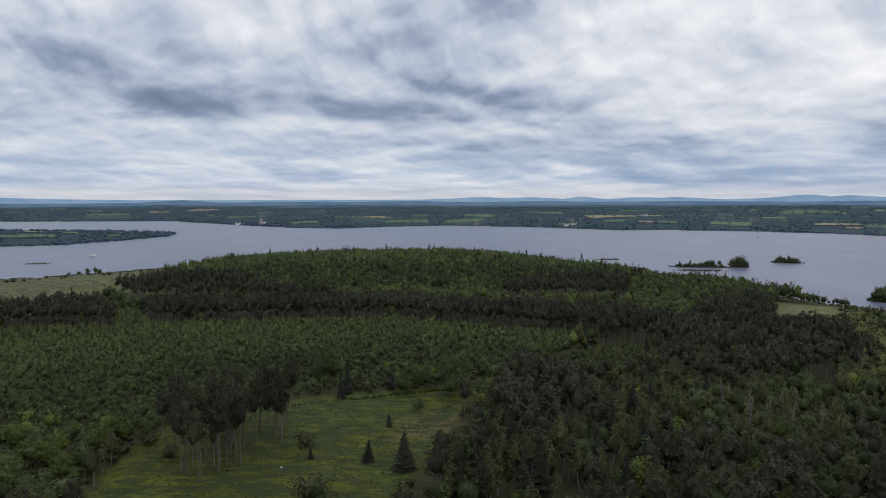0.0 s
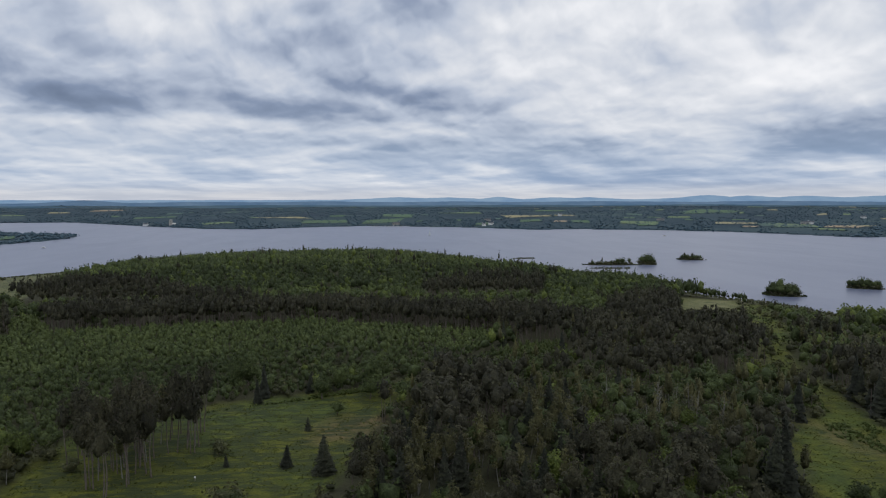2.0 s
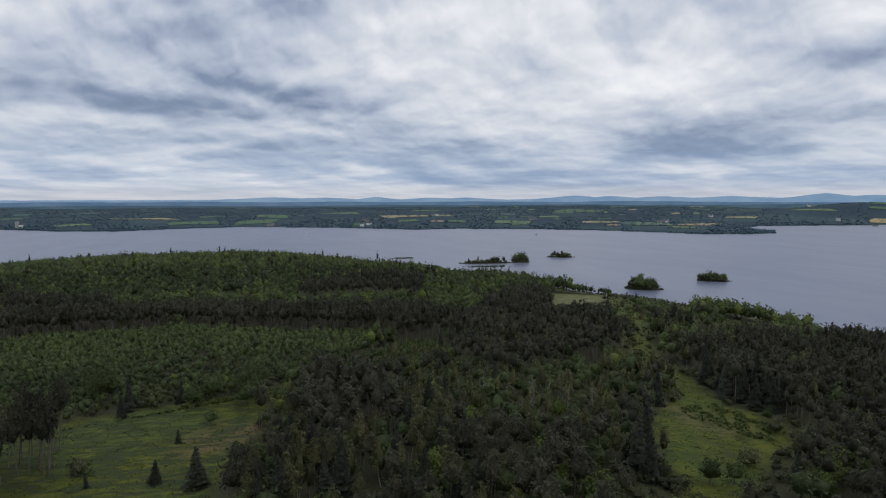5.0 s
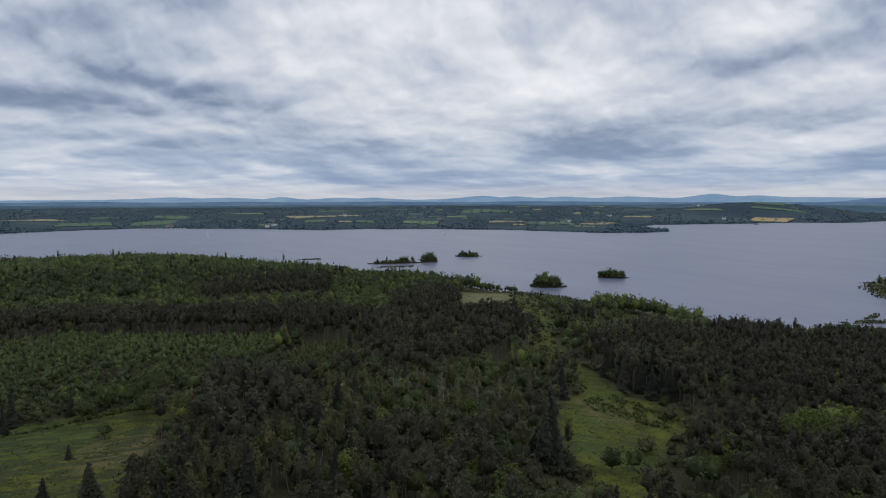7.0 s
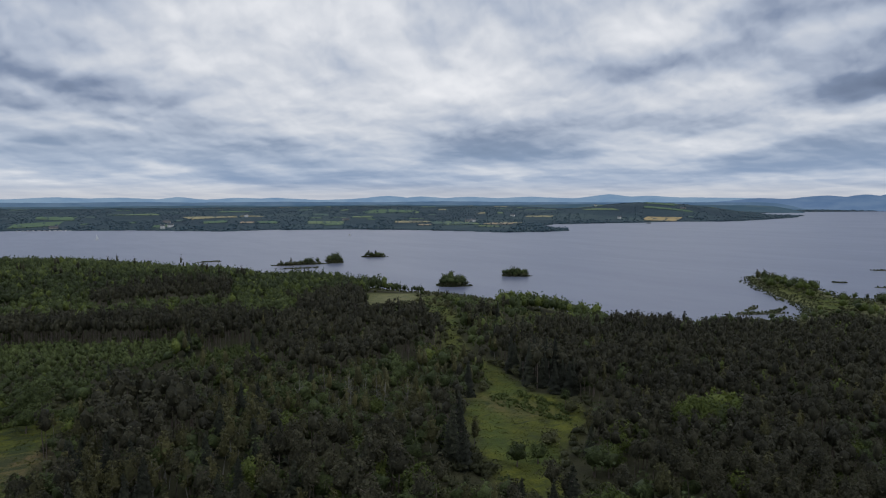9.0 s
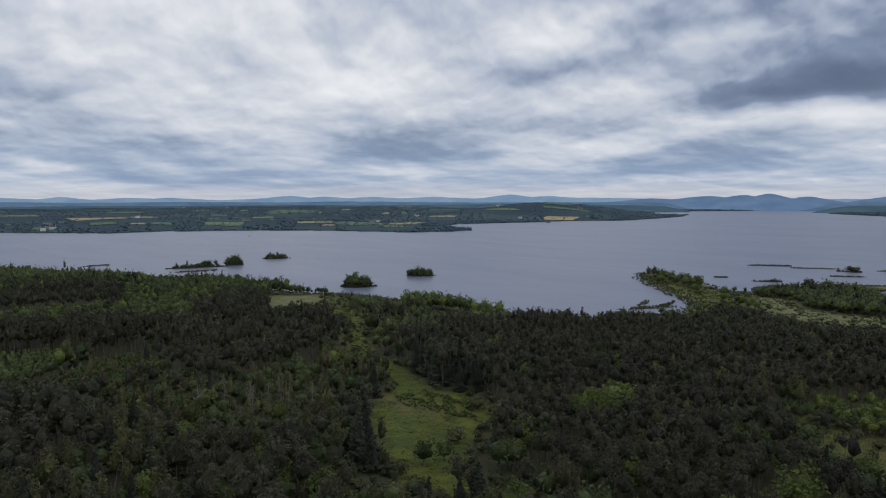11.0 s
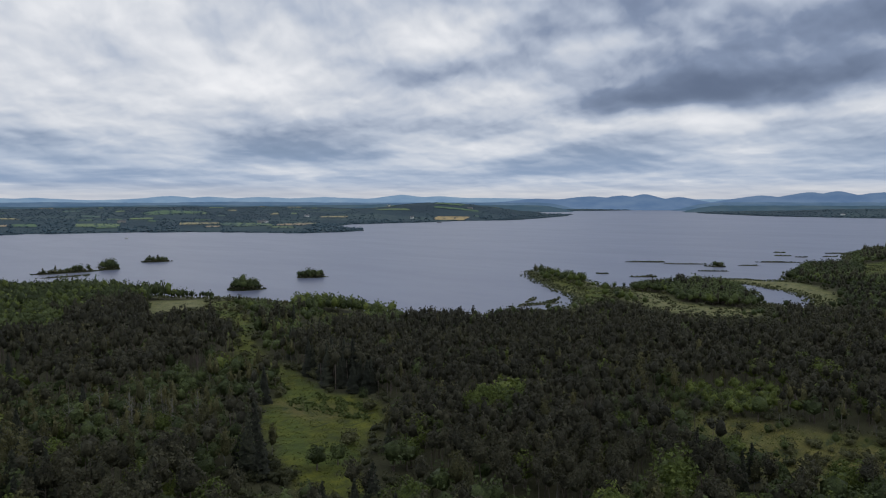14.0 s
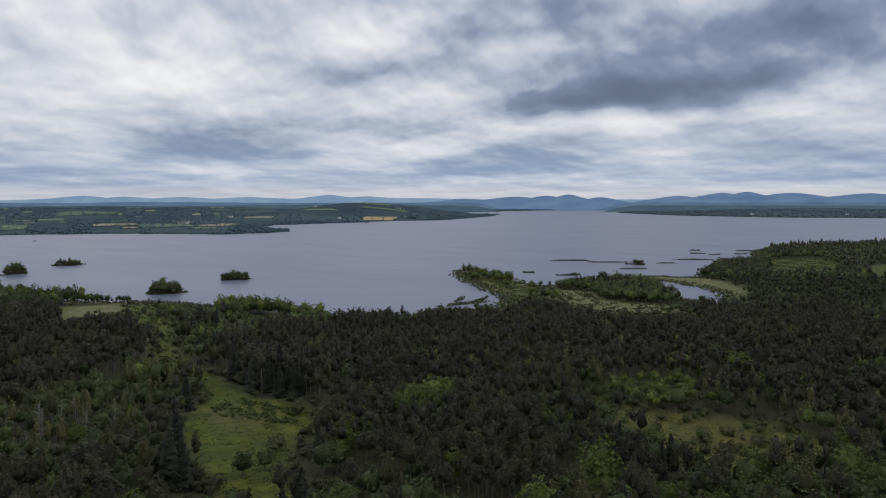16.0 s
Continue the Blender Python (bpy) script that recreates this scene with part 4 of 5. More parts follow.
tx, ty, tk, ts_, td, tb = scatter()
NEAR_REACH = {"pine": 163.0, "spruce": 190.0, "broadleaf_tree": 172.0, "birch": 185.0, "bush": 190.0, "sapling": 182.0, "ash_tree": 185.0}
for kind, place in (("pine", "near pine wood"), ("spruce", "near spruces"), ("broadleaf_tree", "near broadleaf wood"), ("birch", "near birch wood"), ("ash_tree", "near bright trees"),
                    ("bush", "clearing scrub"), ("sapling", "sapling thicket")):
    mine = tk == kind
    order = np.argsort(td + np.where(mine, 0, 1e6))[:min(int(mine.sum()), {"broadleaf_tree": 110, "bush": 110}.get(kind, 230))]
    order = order[td[order] < NEAR_REACH[kind]]
    for k in order:
        plant(kind, float(tx[k]), float(ty[k]), float(ts_[k]))
    rest = mine.copy()
    rest[order] = False
    spray = KINDS[kind][3]
    plural = {"pine": "pine_wood", "spruce": "spruce_wood", "broadleaf_tree": "broadleaf_wood", "birch": "birch_wood", "ash_tree": "ash_wood", "bush": "scrub", "sapling": "sapling_thicket"}[kind]
    for near_edge, far_edge, n, grow, count, lofty in ((0, 255, {"bush": 26, "sapling": 16, "broadleaf_tree": 72, "ash_tree": 72}.get(kind, 46), 1.5, 7, 1.0), (255, 430, {"bush": 10, "sapling": 8}.get(kind, 22), 2.0, 5, 1.1),
                                                       (430, 560, 14, 2.3, 4, 1.3), (560, 1400, 9, 2.5, 0, 1.35)):
        ring = rest & (td >= near_edge) & (td < far_edge)
        far_word = {0: "dense", 255: "middle-distance", 430: "distant", 560: "far-off"}[near_edge]
        wood(plural, kind, np.stack([tx[ring], ty[ring]], 1), ts_[ring], n, spray * grow,
             {"pine": far_word + " dark green pine wood with bare trunks", "spruce": far_word + " conical spruces among other trees",
              "broadleaf_tree": far_word + " green broadleaf wood with rounded crowns", "birch": far_word + " light green birch wood", "ash_tree": far_word + " scattered bright green trees",
              "bush": far_word + " low scrub along the wood edges", "sapling": far_word + " thicket of young birch saplings"}[kind], count, near_edge < 255 or (kind == "pine" and near_edge < 430), 0, np.where(tb[ring] < 45, lofty, 1.0))


# ---- single trees of the clearings ----
for k in range(420):
    x, y = float(rng.uniform(-66, -34)), float(rng.uniform(130, 178))
    if inside(x, y, GROVE) > 0 and rng.uniform() < 0.3:
        plant("pine" if rng.uniform() < 0.9 else "birch", x, y, float(rng.uniform(0.8, 1.0)), stretch=float(rng.uniform(1.3, 1.6)))
for x, y, size, kind in ((-7, 183, 0.5, "broadleaf_tree"), (-33, 157.5, 1.25, "bush"), (-26, 129, 1.6, "bush"),
                         (-24, 126, 0.55, "broadleaf_tree"), (80.5, 117, 0.9, "spruce"), (129, 135, 1.25, "bush"),
                         (106, 119, 1.3, "bush"), (109, 121, 1.0, "bush"), (96, 111, 0.62, "broadleaf_tree"), (91, 112, 0.7, "broadleaf_tree"), (83, 112, 1.2, "bush"),
                         (-12, 198, 0.8, "broadleaf_tree"), (-30, 196, 0.62, "spruce"), (-16, 205, 0.6, "spruce"), (2, 196, 0.85, "broadleaf_tree"), (6, 199, 0.8, "broadleaf_tree"),
                         (199, 87, 1.15, "birch"), (200, 78, 1.15, "birch"), (229, 42, 1.25, "ash_tree"), (242, 51, 1.1, "ash_tree"), (122, 47, 1.4, "ash_tree"), (117, 44, 1.0, "ash_tree"), (121, 166, 0.9, "bush"), (118, 176, 1.1, "bush"), (128, 196, 1.2, "bush"),
                         (172, 50, 0.8, "bush"), (178, 34, 0.9, "bush"), (174, 22, 1.1, "bush"), (182, 45, 0.6, "bush"), (184, 83, 0.95, "birch"), (186, 81, 1.0, "birch"), (195, 75, 1.0, "birch"),
                         (-62, 150, 1.0, "bush"), (-70, 158, 1.2, "bush"), (-72, 128, 0.9, "bush")):
    plant(kind, x, y, size)


for x, y, size in ((-39, 214, 1.0), (-36, 217, 0.85), (3, 206, 1.05), (6, 209, 0.95), (-7, 206, 0.8), (60, 316, 1.3), (133, 142, 0.45)):
    plant("ash_tree" if x == 60 else "broadleaf_tree", x, y, size, stretch=1.2)
for x, y, size, stretch in ((-17, 149, 0.62, 0.72), (-8.5, 144, 1.1, 0.7), (84, 124, 1.18, 1.12), (80.5, 122, 1.12, 1.05), (-30, 150, 0.3, 0.9), (-14, 172, 0.4, 0.8)):
    plant("spruce", x, y, size, stretch=stretch)
for x, y, size in ((187, 259, 1.15), (191, 262, 1.2), (184, 263, 1.0), (189, 255, 1.05), (194, 257, 0.95)):
    plant("pine", x, y, size)
for k in range(150):
    x, y = float(rng.uniform(138, 244)), float(rng.uniform(190, 384))
    if inside(x, y, GLADE_SHORE) > 0.5 and y > 205:
        plant("bush" if k % 4 else "birch", x, y, float(rng.uniform(0.6, 1.3) if k % 4 else rng.uniform(0.4, 0.7)))
for k in range(34):
    a, r = k * 2.4, math.sqrt((k + 0.5) / 34)
    plant("sapling", 194 + 8 * r * math.cos(a), 66 + 13 * r * math.sin(a), float(rng.uniform(0.7, 1.2)))
for k in range(90):
    x, y = float(rng.uniform(160, 204)), float(rng.uniform(10, 84))
    if inside(x, y, CLEARING_EAST) > 0:
        plant("bush" if k % 3 else "sapling", x, y, float(rng.uniform(0.4, 1.0)))


def bare_birch(v):
    """A dead birch: pale stem, bare upswept twigs."""
    pieces = [tube([(0, 0, -0.3), (0.05, 0.05, 3), (-0.1, 0.1, 6.5), (0.05, 0.0, 9.5)], [0.14, 0.12, 0.07, 0.02], 6)]
    for k in range(26):
        h = rng.uniform(2.2, 8.8)
        turn, reach = rng.uniform(0, 6.28), (10 - h) * rng.uniform(0.16, 0.3)
        foot = np.array([0, 0.04, h])
        tip = foot + (reach * math.cos(turn), reach * math.sin(turn), reach * rng.uniform(0.9, 1.7))
        pieces.append(tube([foot, 0.55 * foot + 0.45 * tip + (0, 0, -0.12), tip], [0.04, 0.03, 0.012], 3))
    tree = thing("bare_birch", "dead birch with bare silvery stem and twigs", "tree", "dead birches in the wood")
    part("trunk", mesh_of("bare_trunk", *join(pieces), [PALE_BARK], smooth=True), None, tree)
    vv, ff = sprays(np.stack([rng.normal(size=70) * 0.8, rng.normal(size=70) * 0.8, rng.uniform(3, 9.5, 70)], 1), rng.normal(size=(70, 3)), np.full(70, 0.2))
    part("crown", mesh_of("bare_crown", vv, ff, [BIRCH], np.full(len(vv), 0.9)), None, tree)
    return tree


dead = [bare_birch(k) for k in range(3)]
spots = [(63, 118), (43, 184), (46, 180), (82, 168), (80, 175), (84, 172), (86, 166), (78, 170), (88, 172), (75, 162), (66, 176), (84, 160), (70, 158), (90, 158), (76, 182)]
for k, (x, y) in enumerate(spots):
    tree = dead[k] if k < 3 else copy_thing(dead[k % 3], Matrix())
    g = float(rng.uniform(0.8, 1.15))
    tree.matrix_basis = Matrix.LocRotScale((x, y, float(land(x, y)) - 0.1), Euler((rng.normal() * 0.04, rng.normal() * 0.04, rng.uniform(0, 6.28))), (g, g, g))

marker = thing("marker_post", "small white marker post standing in the rough grass", "post", place=(-35.0, 143.0, float(land(-35, 143))))
part("post", box(bmesh.new(), (0.1, 0.1, 0.9), (0, 0, 0.45), bevel=0.015), PLANK, marker)
part("plate", box(bmesh.new(), (0.45, 0.05, 0.35), (0, -0.08, 0.8), bevel=0.015), WHITE, marker, "white plate")


# ---- grass, bracken and reeds ----
def tufts(name, places, tall, wide, mat, label, category, blades=3, slant=0.5):
    """Tufts of upright blades that spread outwards."""
    n = len(places)
    x, y = np.repeat(places[:, 0], blades), np.repeat(places[:, 1], blades)
    z = np.maximum(land(x, y), 0.0) - 0.06
    turn = rng.uniform(0, 6.28, n * blades)
    h = np.repeat(tall * rng.uniform(0.6, 1.3, n), blades) * rng.uniform(0.7, 1.2, n * blades)
    w = wide * rng.uniform(0.6, 1.3, n * blades)
    a = np.stack([np.cos(turn), np.sin(turn), 0 * turn], 1) * w[:, None]
    lean = np.stack([-np.sin(turn), np.cos(turn), 0 * turn], 1) * (h * rng.uniform(-slant, slant, n * blades))[:, None]
    foot = np.stack([x, y, z], 1)
    top = foot + lean + np.stack([0 * h, 0 * h, h], 1)
    verts = np.stack([foot - 0.4 * a, foot + 0.4 * a, top + 0.5 * a, top - 0.5 * a], 1).reshape(-1, 3)
    tint = np.repeat(np.repeat(rng.uniform(0.35, 1.0, n), blades), 4) + rng.uniform(-0.1, 0.1, n * blades * 4)
    tagged(new(name, mesh_of(name, verts, np.arange(4 * n * blades).reshape(-1, 4), [mat], tint)), label, category, kind="stuff")


def strewn(poly, each, edge=0.0, clump=None):
    """Places strewn over an outline, about one to each so many square metres."""
    px, py = [p[0] for p in poly], [p[1] for p in poly]
    n = int((max(px) - min(px)) * (max(py) - min(py)) / each)
    x, y = rng.uniform(min(px), max(px), n), rng.uniform(min(py), max(py), n)
    keep = inside(x, y, poly) > edge
    if clump is not None:
        keep &= wob(x, y, clump, 3.0) + 0.5 * wob(x, y, clump * 0.37, 1.0) > -0.1
    return np.stack([x[keep], y[keep]], 1)


near_open = [CLEARING_WEST, CLEARING_MID, CLEARING_EAST]
tufts("tussocks", np.concatenate([strewn(p, 0.8, -1.0, 9.0) for p in near_open]), 0.16, 0.34, TUSSOCK, "yellow-green tussocks of rough grass in the clearings", "grass", 3, 1.6)
tufts("bracken", np.concatenate([strewn([(118, 160), (131, 160), (132, 140), (122, 128), (116, 150)], 0.35, 0, 7.0), strewn([(124, 180), (140, 205), (136, 186), (128, 170)], 0.4),
                                 strewn([(-52, 184), (-11, 203), (14, 213), (10, 206), (-40, 190)], 0.45), strewn(RIDE_NORTH, 0.4)]), 0.5, 0.5, BRACKEN,
      "fresh green bracken patches on the clearings", "bracken", 3, 1.6)
tufts("rushes", np.concatenate([strewn(p, 3.0, 0.0, 24.0) for p in (MARSH, REEDY_POINT, GLADE_SHORE, EAST_GLADES, GLADE_BAY)]), 0.5, 0.9, REED, "tawny rushes on the wet shore meadows", "rushes", 2, 1.4)


def shore_reeds():
    """Reeds along the water's edge where the shore is low."""
    out = []
    for (ax, ay), (bx, by) in list(zip(HOME_SHORE, HOME_SHORE[1:]))[1:72]:
        n = int(math.hypot(bx - ax, by - ay) * 4.5)
        k = rng.uniform(0, 1, n)
        x, y = ax + k * (bx - ax) + rng.normal(size=n) * 5, ay + k * (by - ay) + rng.normal(size=n) * 5
        keep = (land(x, y) > -0.9) & (land(x, y) < 0.9) & (wob(x, y, 55, 8.0) > -0.45)
        out.append(np.stack([x[keep], y[keep]], 1))
    return np.concatenate(out)


tufts("shore_reeds", shore_reeds(), 0.9, 1.0, REED, "dark green reeds along the lake shore", "reeds", 2, 1.2)


def islet(x, y, long, across, turn, trees=(), reed=1.0, each=1.6):
    """A low islet in the lake: a silty mound ringed with reeds."""
    uneven = 0.35 if trees else 1.0
    bm = bmesh.new()
    rings = []
    for r, z in ((1.12, -0.7), (0.95, 0.12), (0.6, 0.5), (0.2, 0.62)):
        ring = []
        for a in np.linspace(0, 2 * np.pi, 22, endpoint=False):
            k = r * (1 + uneven * (0.22 * math.sin(2 * a + x) + 0.2 * math.sin(3 * a + y) + 0.12 * math.sin(7 * a + x)))
            ring.append(bm.verts.new((long * k * math.cos(a), across * k * math.sin(a), z)))
        rings.append(ring)
    for lower, upper in zip(rings, rings[1:]):
        for i in range(22):
            bm.faces.new((lower[i], lower[(i + 1) % 22], upper[(i + 1) % 22], upper[i]))
    bm.faces.new(rings[-1])
    me = bpy.data.meshes.new("islet")
    bm.to_mesh(me)
    bm.free()
    me.materials.append(SILT)
    me.shade_smooth()
    ob = tagged(new("islet", me), "low wooded islet in the lake" if trees else "flat reedy islet in the shallow lake", "islet", "islets in the lake", "structure")
    ob.matrix_basis = pose(x, y, 0, 0, 0, turn)
    n = max(30, int(long * across * 3.1 / each))
    a = rng.uniform(0, 6.28, n)
    r = np.sqrt(rng.uniform(0.05, 1.2, n)) * (1 + uneven * (0.22 * np.sin(2 * a + x) + 0.2 * np.sin(3 * a + y)))
    lx, ly = long * r * np.cos(a), across * r * np.sin(a)
    c, s = math.cos(radians(turn)), math.sin(radians(turn))
    tufts("islet_reeds", np.stack([x + c * lx - s * ly, y + s * lx + c * ly], 1), reed, 1.0, REED, "dark green reeds covering a small islet", "reeds", 3, 1.0)
    for dx, dy, size, kind in trees:
        plant_far(kind, x + c * dx - s * dy, y + s * dx + c * dy, 0.3, size)


FAR_POOL = {}


def plant_far(kind, x, y, z, size):
    """A separate tree that stands far off: fewer, larger sprays."""
    pool = FAR_POOL.setdefault(kind, [])
    if len(pool) < 4:
        v, f, t = template(kind, 130 if kind != "bush" else 60, KINDS[kind][3] * 1.3, 8, 1)
        tree = thing(kind, LABELS[kind] if kind != "broadleaf_tree" else "rounded green tree on the lake shore", "bush" if kind == "bush" else "tree", "trees on islets and shores")
        part("trunk", mesh_of("far_trunk", *bark_of(kind, 2, 4), [KINDS[kind][1]]), None, tree)
        part("crown", mesh_of("far_crown", v, f, [KINDS[kind][0]], t), None, tree)
        pool.append(tree)
    else:
        tree = copy_thing(pool[int(rng.integers(0, 4))], Matrix())
    tree.matrix_basis = Matrix.LocRotScale((x, y, z), Euler((0, 0, rng.uniform(0, 6.28))), (size, size, size * rng.uniform(0.9, 1.1)))
    return tree


def clump(long, across, n, size, kinds=("broadleaf_tree",)):
    """Trees that fill an oval."""
    out = []
    for k in range(n):
        a, r = k * 2.4, math.sqrt((k + 0.5) / n)
        out.append((long * r * math.cos(a), across * r * math.sin(a), size * float(rng.uniform(0.75, 1.15)) * (1.1 - 0.35 * r), kinds[k % len(kinds)]))
    return out


islet(285, 429, 12, 8, -35, clump(10, 6.5, 20, 1.1) + clump(12, 7.5, 12, 1.5, ("bush",)))
islet(366, 454, 12, 5, -35, clump(10.5, 4, 18, 0.85) + clump(12, 5, 12, 1.4, ("bush",)))
islet(287, 656, 9, 7, -20, clump(7, 5, 14, 1.2) + clump(8.5, 6.5, 10, 1.6, ("bush",)))
islet(355, 699, 14, 5, -25, clump(11, 3.5, 14, 0.75) + clump(13, 4.5, 14, 1.2, ("bush",)) + [(-6, 0, 0.68, "pine"), (2, 1, 0.6, "pine")])
islet(248, 655, 27, 5, -8, clump(22, 3, 14, 0.5) + clump(24, 3.5, 30, 1.35, ("bush",)) + [(8, 1, 0.95, "broadleaf_tree"), (12, 0, 0.9, "broadleaf_tree"), (19, 0, 0.85, "broadleaf_tree"), (-18, 1, 0.6, "birch"), (-8, 1, 0.75, "birch"), (-12, 0, 0.5, "bush")], 0.9)
islet(181, 739, 12, 3, 0)
islet(232, 620, 16, 2.2, -12)
islet(250, 617, 3, 1.6, 0)
islet(-420, 700, 9, 3, 10)
for x, y, long, across, turn in ((680, 293, 15, 4.5, -56), (682, 254, 22, 1.8, -56), (676, 220, 9, 4.5, -57), (547, 237, 10, 3.0, -53), (547, 277, 5, 1.8, -58), (629, 209, 11, 2.0, -59), (549, 202, 6, 1.8, -55),
                                 (762, 186, 17, 3.5, -57), (853, 204, 9, 3.0, -56), (903, 219, 8, 3.0, -55), (705, 198, 9, 1.8, -54), (931, 162, 10, 3.5, -58), (847, 182, 7, 2.0, -54), (873, 159, 7, 2.5, -60),
                                 (362, 224, 13, 3.0, -20), (378, 226, 12, 2.6, 10), (352, 230, 7, 2.0, 0), (372, 238, 9, 2.0, 15)):
    islet(x, y, long, across, turn)
for k in range(8):
    plant_far("broadleaf_tree" if k < 3 else "bush", 676 + float(rng.normal()) * 2, 220 + float(rng.normal()) * 2, 0.3, float(rng.uniform(0.6, 0.8)) if k < 3 else 1.5)
plant_far("bush", 545, 231, 0.2, 1.2)
plant_far("bush", 545, 234, 0.2, 0.9)
# trees on the reedy point and the marsh, each a thing of its own
def grove(poly, each, least, most, kinds):
    for x, y in strewn(poly, each):
        if inside(x, y, HOME_SHORE) > 1:
            plant_far(kinds[int(rng.integers(0, len(kinds)))], float(x), float(y), max(0.2, float(land(x, y))) - 0.1, float(rng.uniform(least, most)))


grove([(440, 200), (466, 206), (462, 184), (438, 182)], 24, 0.7, 0.95, ("broadleaf_tree",))
grove([(494, 312), (512, 324), (516, 312), (500, 298)], 20, 0.65, 0.9, ("broadleaf_tree", "birch"))
grove([(462, 284), (490, 304), (500, 286), (484, 258), (466, 250), (462, 262)], 30, 0.6, 0.95, ("broadleaf_tree", "ash_tree", "bush"))
grove([(384, 210), (420, 236), (452, 262), (470, 250), (458, 216), (410, 192)], 90, 0.5, 0.9, ("bush", "ash_tree", "bush"))
grove(MARSH, 160, 0.5, 1.1, ("bush",))
# two closed groves, too dense to count
for poly, what in (([(450, 180), (478, 172), (500, 180), (500, 150), (474, 136), (414, 113), (394, 120), (398, 150)], "dark rounded grove standing on the marsh"),
                   ([(590, 136), (650, 144), (690, 146), (716, 130), (690, 104), (640, 92), (590, 106)], "dark grove at the water's edge by the reed spit")):
    spots = strewn(poly, 15)
    wood("grove", "broadleaf_tree", spots, rng.uniform(0.75, 1.1, len(spots)), 40, 0.6, what, 7)
# clump and scrub on the western shore meadow
for x, y, size, kind in [(-305, 580, 0.75, "broadleaf_tree"), (-300, 583, 0.8, "broadleaf_tree"), (-295, 580, 0.7, "broadleaf_tree"), (-311, 577, 0.55, "broadleaf_tree"), (-318, 574, 0.5, "broadleaf_tree"),
                         (-302, 575, 1.2, "bush"), (-282, 560, 1.2, "bush"), (-277, 562, 1.2, "bush"), (-330, 510, 1.1, "bush"), (-324, 508, 1.3, "bush"), (-318, 512, 1.0, "bush"),
                         (-312, 522, 0.9, "bush"), (-305, 545, 1.0, "bush"), (-322, 548, 1.0, "bush"), (-330, 540, 0.9, "bush"), (-300, 530, 0.8, "bush")]:
    plant_far(kind, x, y, float(land(x, y)) - 0.1, size)


# ---- across the lake: fields, hedges and woods, houses ----
FIELDS = [
    ("straw", -7.8, -4.0, 2036, 2178),
    ("green", -4.9, -1.1, 1779, 2024),
    ("green", 0.0, 3.1, 1758, 2076),
    ("straw", 12.4, 16.0, 1974, 2215),
    ("green", 13.3, 15.1, 1722, 1974),
    ("tan", 16.0, 17.2, 1719, 1851),
    ("green", 17.6, 19.1, 1697, 1876),
    ("pale", 21.4, 24.4, 1676, 1851),
    ("green", 26.3, 29.8, 2353, 2831),
    ("straw", 29.0, 31.5, 1722, 1857),
    ("green", 9.5, 11.1, 1642, 1810),
    ("pale", -12.5, -10.1, 1795, 1942),
    ("straw", -23.3, -21.9, 2879, 3203),
    ("gold", 49.1, 51.8, 2154, 2331),
    ("pale", 32.8, 36.1, 1552, 1861),
    ("straw", 28.7, 31.7, 1691, 1850),
    ("tan", 30.6, 31.6, 1607, 1677),
    ("blue", 32.0, 35.7, 1589, 1808),
    ("pale", 35.7, 37.6, 1512, 1599),
    ("tan", 35.9, 38.3, 1644, 1846),
    ("green", 22.9, 24.4, 1629, 1810),
    ("gold", 49.2, 51.7, 2099, 2300),
    ("green", 42.7, 45.4, 4016, 4400),
    ("pale", 45.9, 48.5, 2531, 3131),
    ("green", 49.2, 51.5, 2586, 2749),
    ("pale", 44.7, 47.3, 2397, 2487),
    ("green", 49.2, 52.9, 2465, 2549),
    ("green", 39.6, 42.3, 2540, 3140),
    ("green", 26.4, 28.9, 2233, 2833),
    ("pale", 25.1, 26.8, 1994, 2135),
    ("straw", 37.4, 39.1, 1778, 1884),
    ("green", 56.3, 59.1, 4048, 4400),
    ("straw", 39.6, 41.8, 2125, 2239),
    ("pale", 43.0, 46.0, 2469, 3069),
    ("green", -33.1, -29.7, 1260, 1382),
    ("straw", -31.8, -30.6, 1400, 1612),
    ("pale", -29.5, -28.2, 1362, 1547),
    ("green", -26.3, -25.4, 1276, 1401),
    ("green", 14.3, 16.9, 2494, 2683),
    ("pale", 6.9, 10.2, 2295, 2494),
    ("green", -17.7, -14.6, 2301, 2577),
    ("tan", -20.7, -18.6, 3206, 3366),
    ("pale", -27.8, -24.7, 2741, 2896),
    ("green", 1.7, 4.2, 2030, 2396),
    ("straw", 15.9, 18.1, 2079, 2196),
]
# crop colours are duller and bluer than the crops: distance haze painted in
CROP = {"straw": plain("stubble", (0.3, 0.27, 0.15), 0.95, 0.25, 0.02), "green": plain("pasture", (0.085, 0.14, 0.075), 0.95, 0.3, 0.02), "tan": plain("hay", (0.32, 0.25, 0.16), 0.95, 0.25, 0.02),
        "pale": plain("cut_grass", (0.14, 0.19, 0.095), 0.95, 0.25, 0.02), "gold": plain("barley", (0.38, 0.29, 0.14), 0.95, 0.2, 0.02), "blue": plain("crop_rows", (0.075, 0.12, 0.1), 0.95, 0.25, 0.02)}
WORDS = {"straw": "straw-coloured stubble field", "green": "green grazed pasture field", "tan": "tan field of cut hay", "pale": "pale green mown grass field", "gold": "golden barley field by the water", "blue": "dull blue-green crop field"}
more = np.random.default_rng(31)
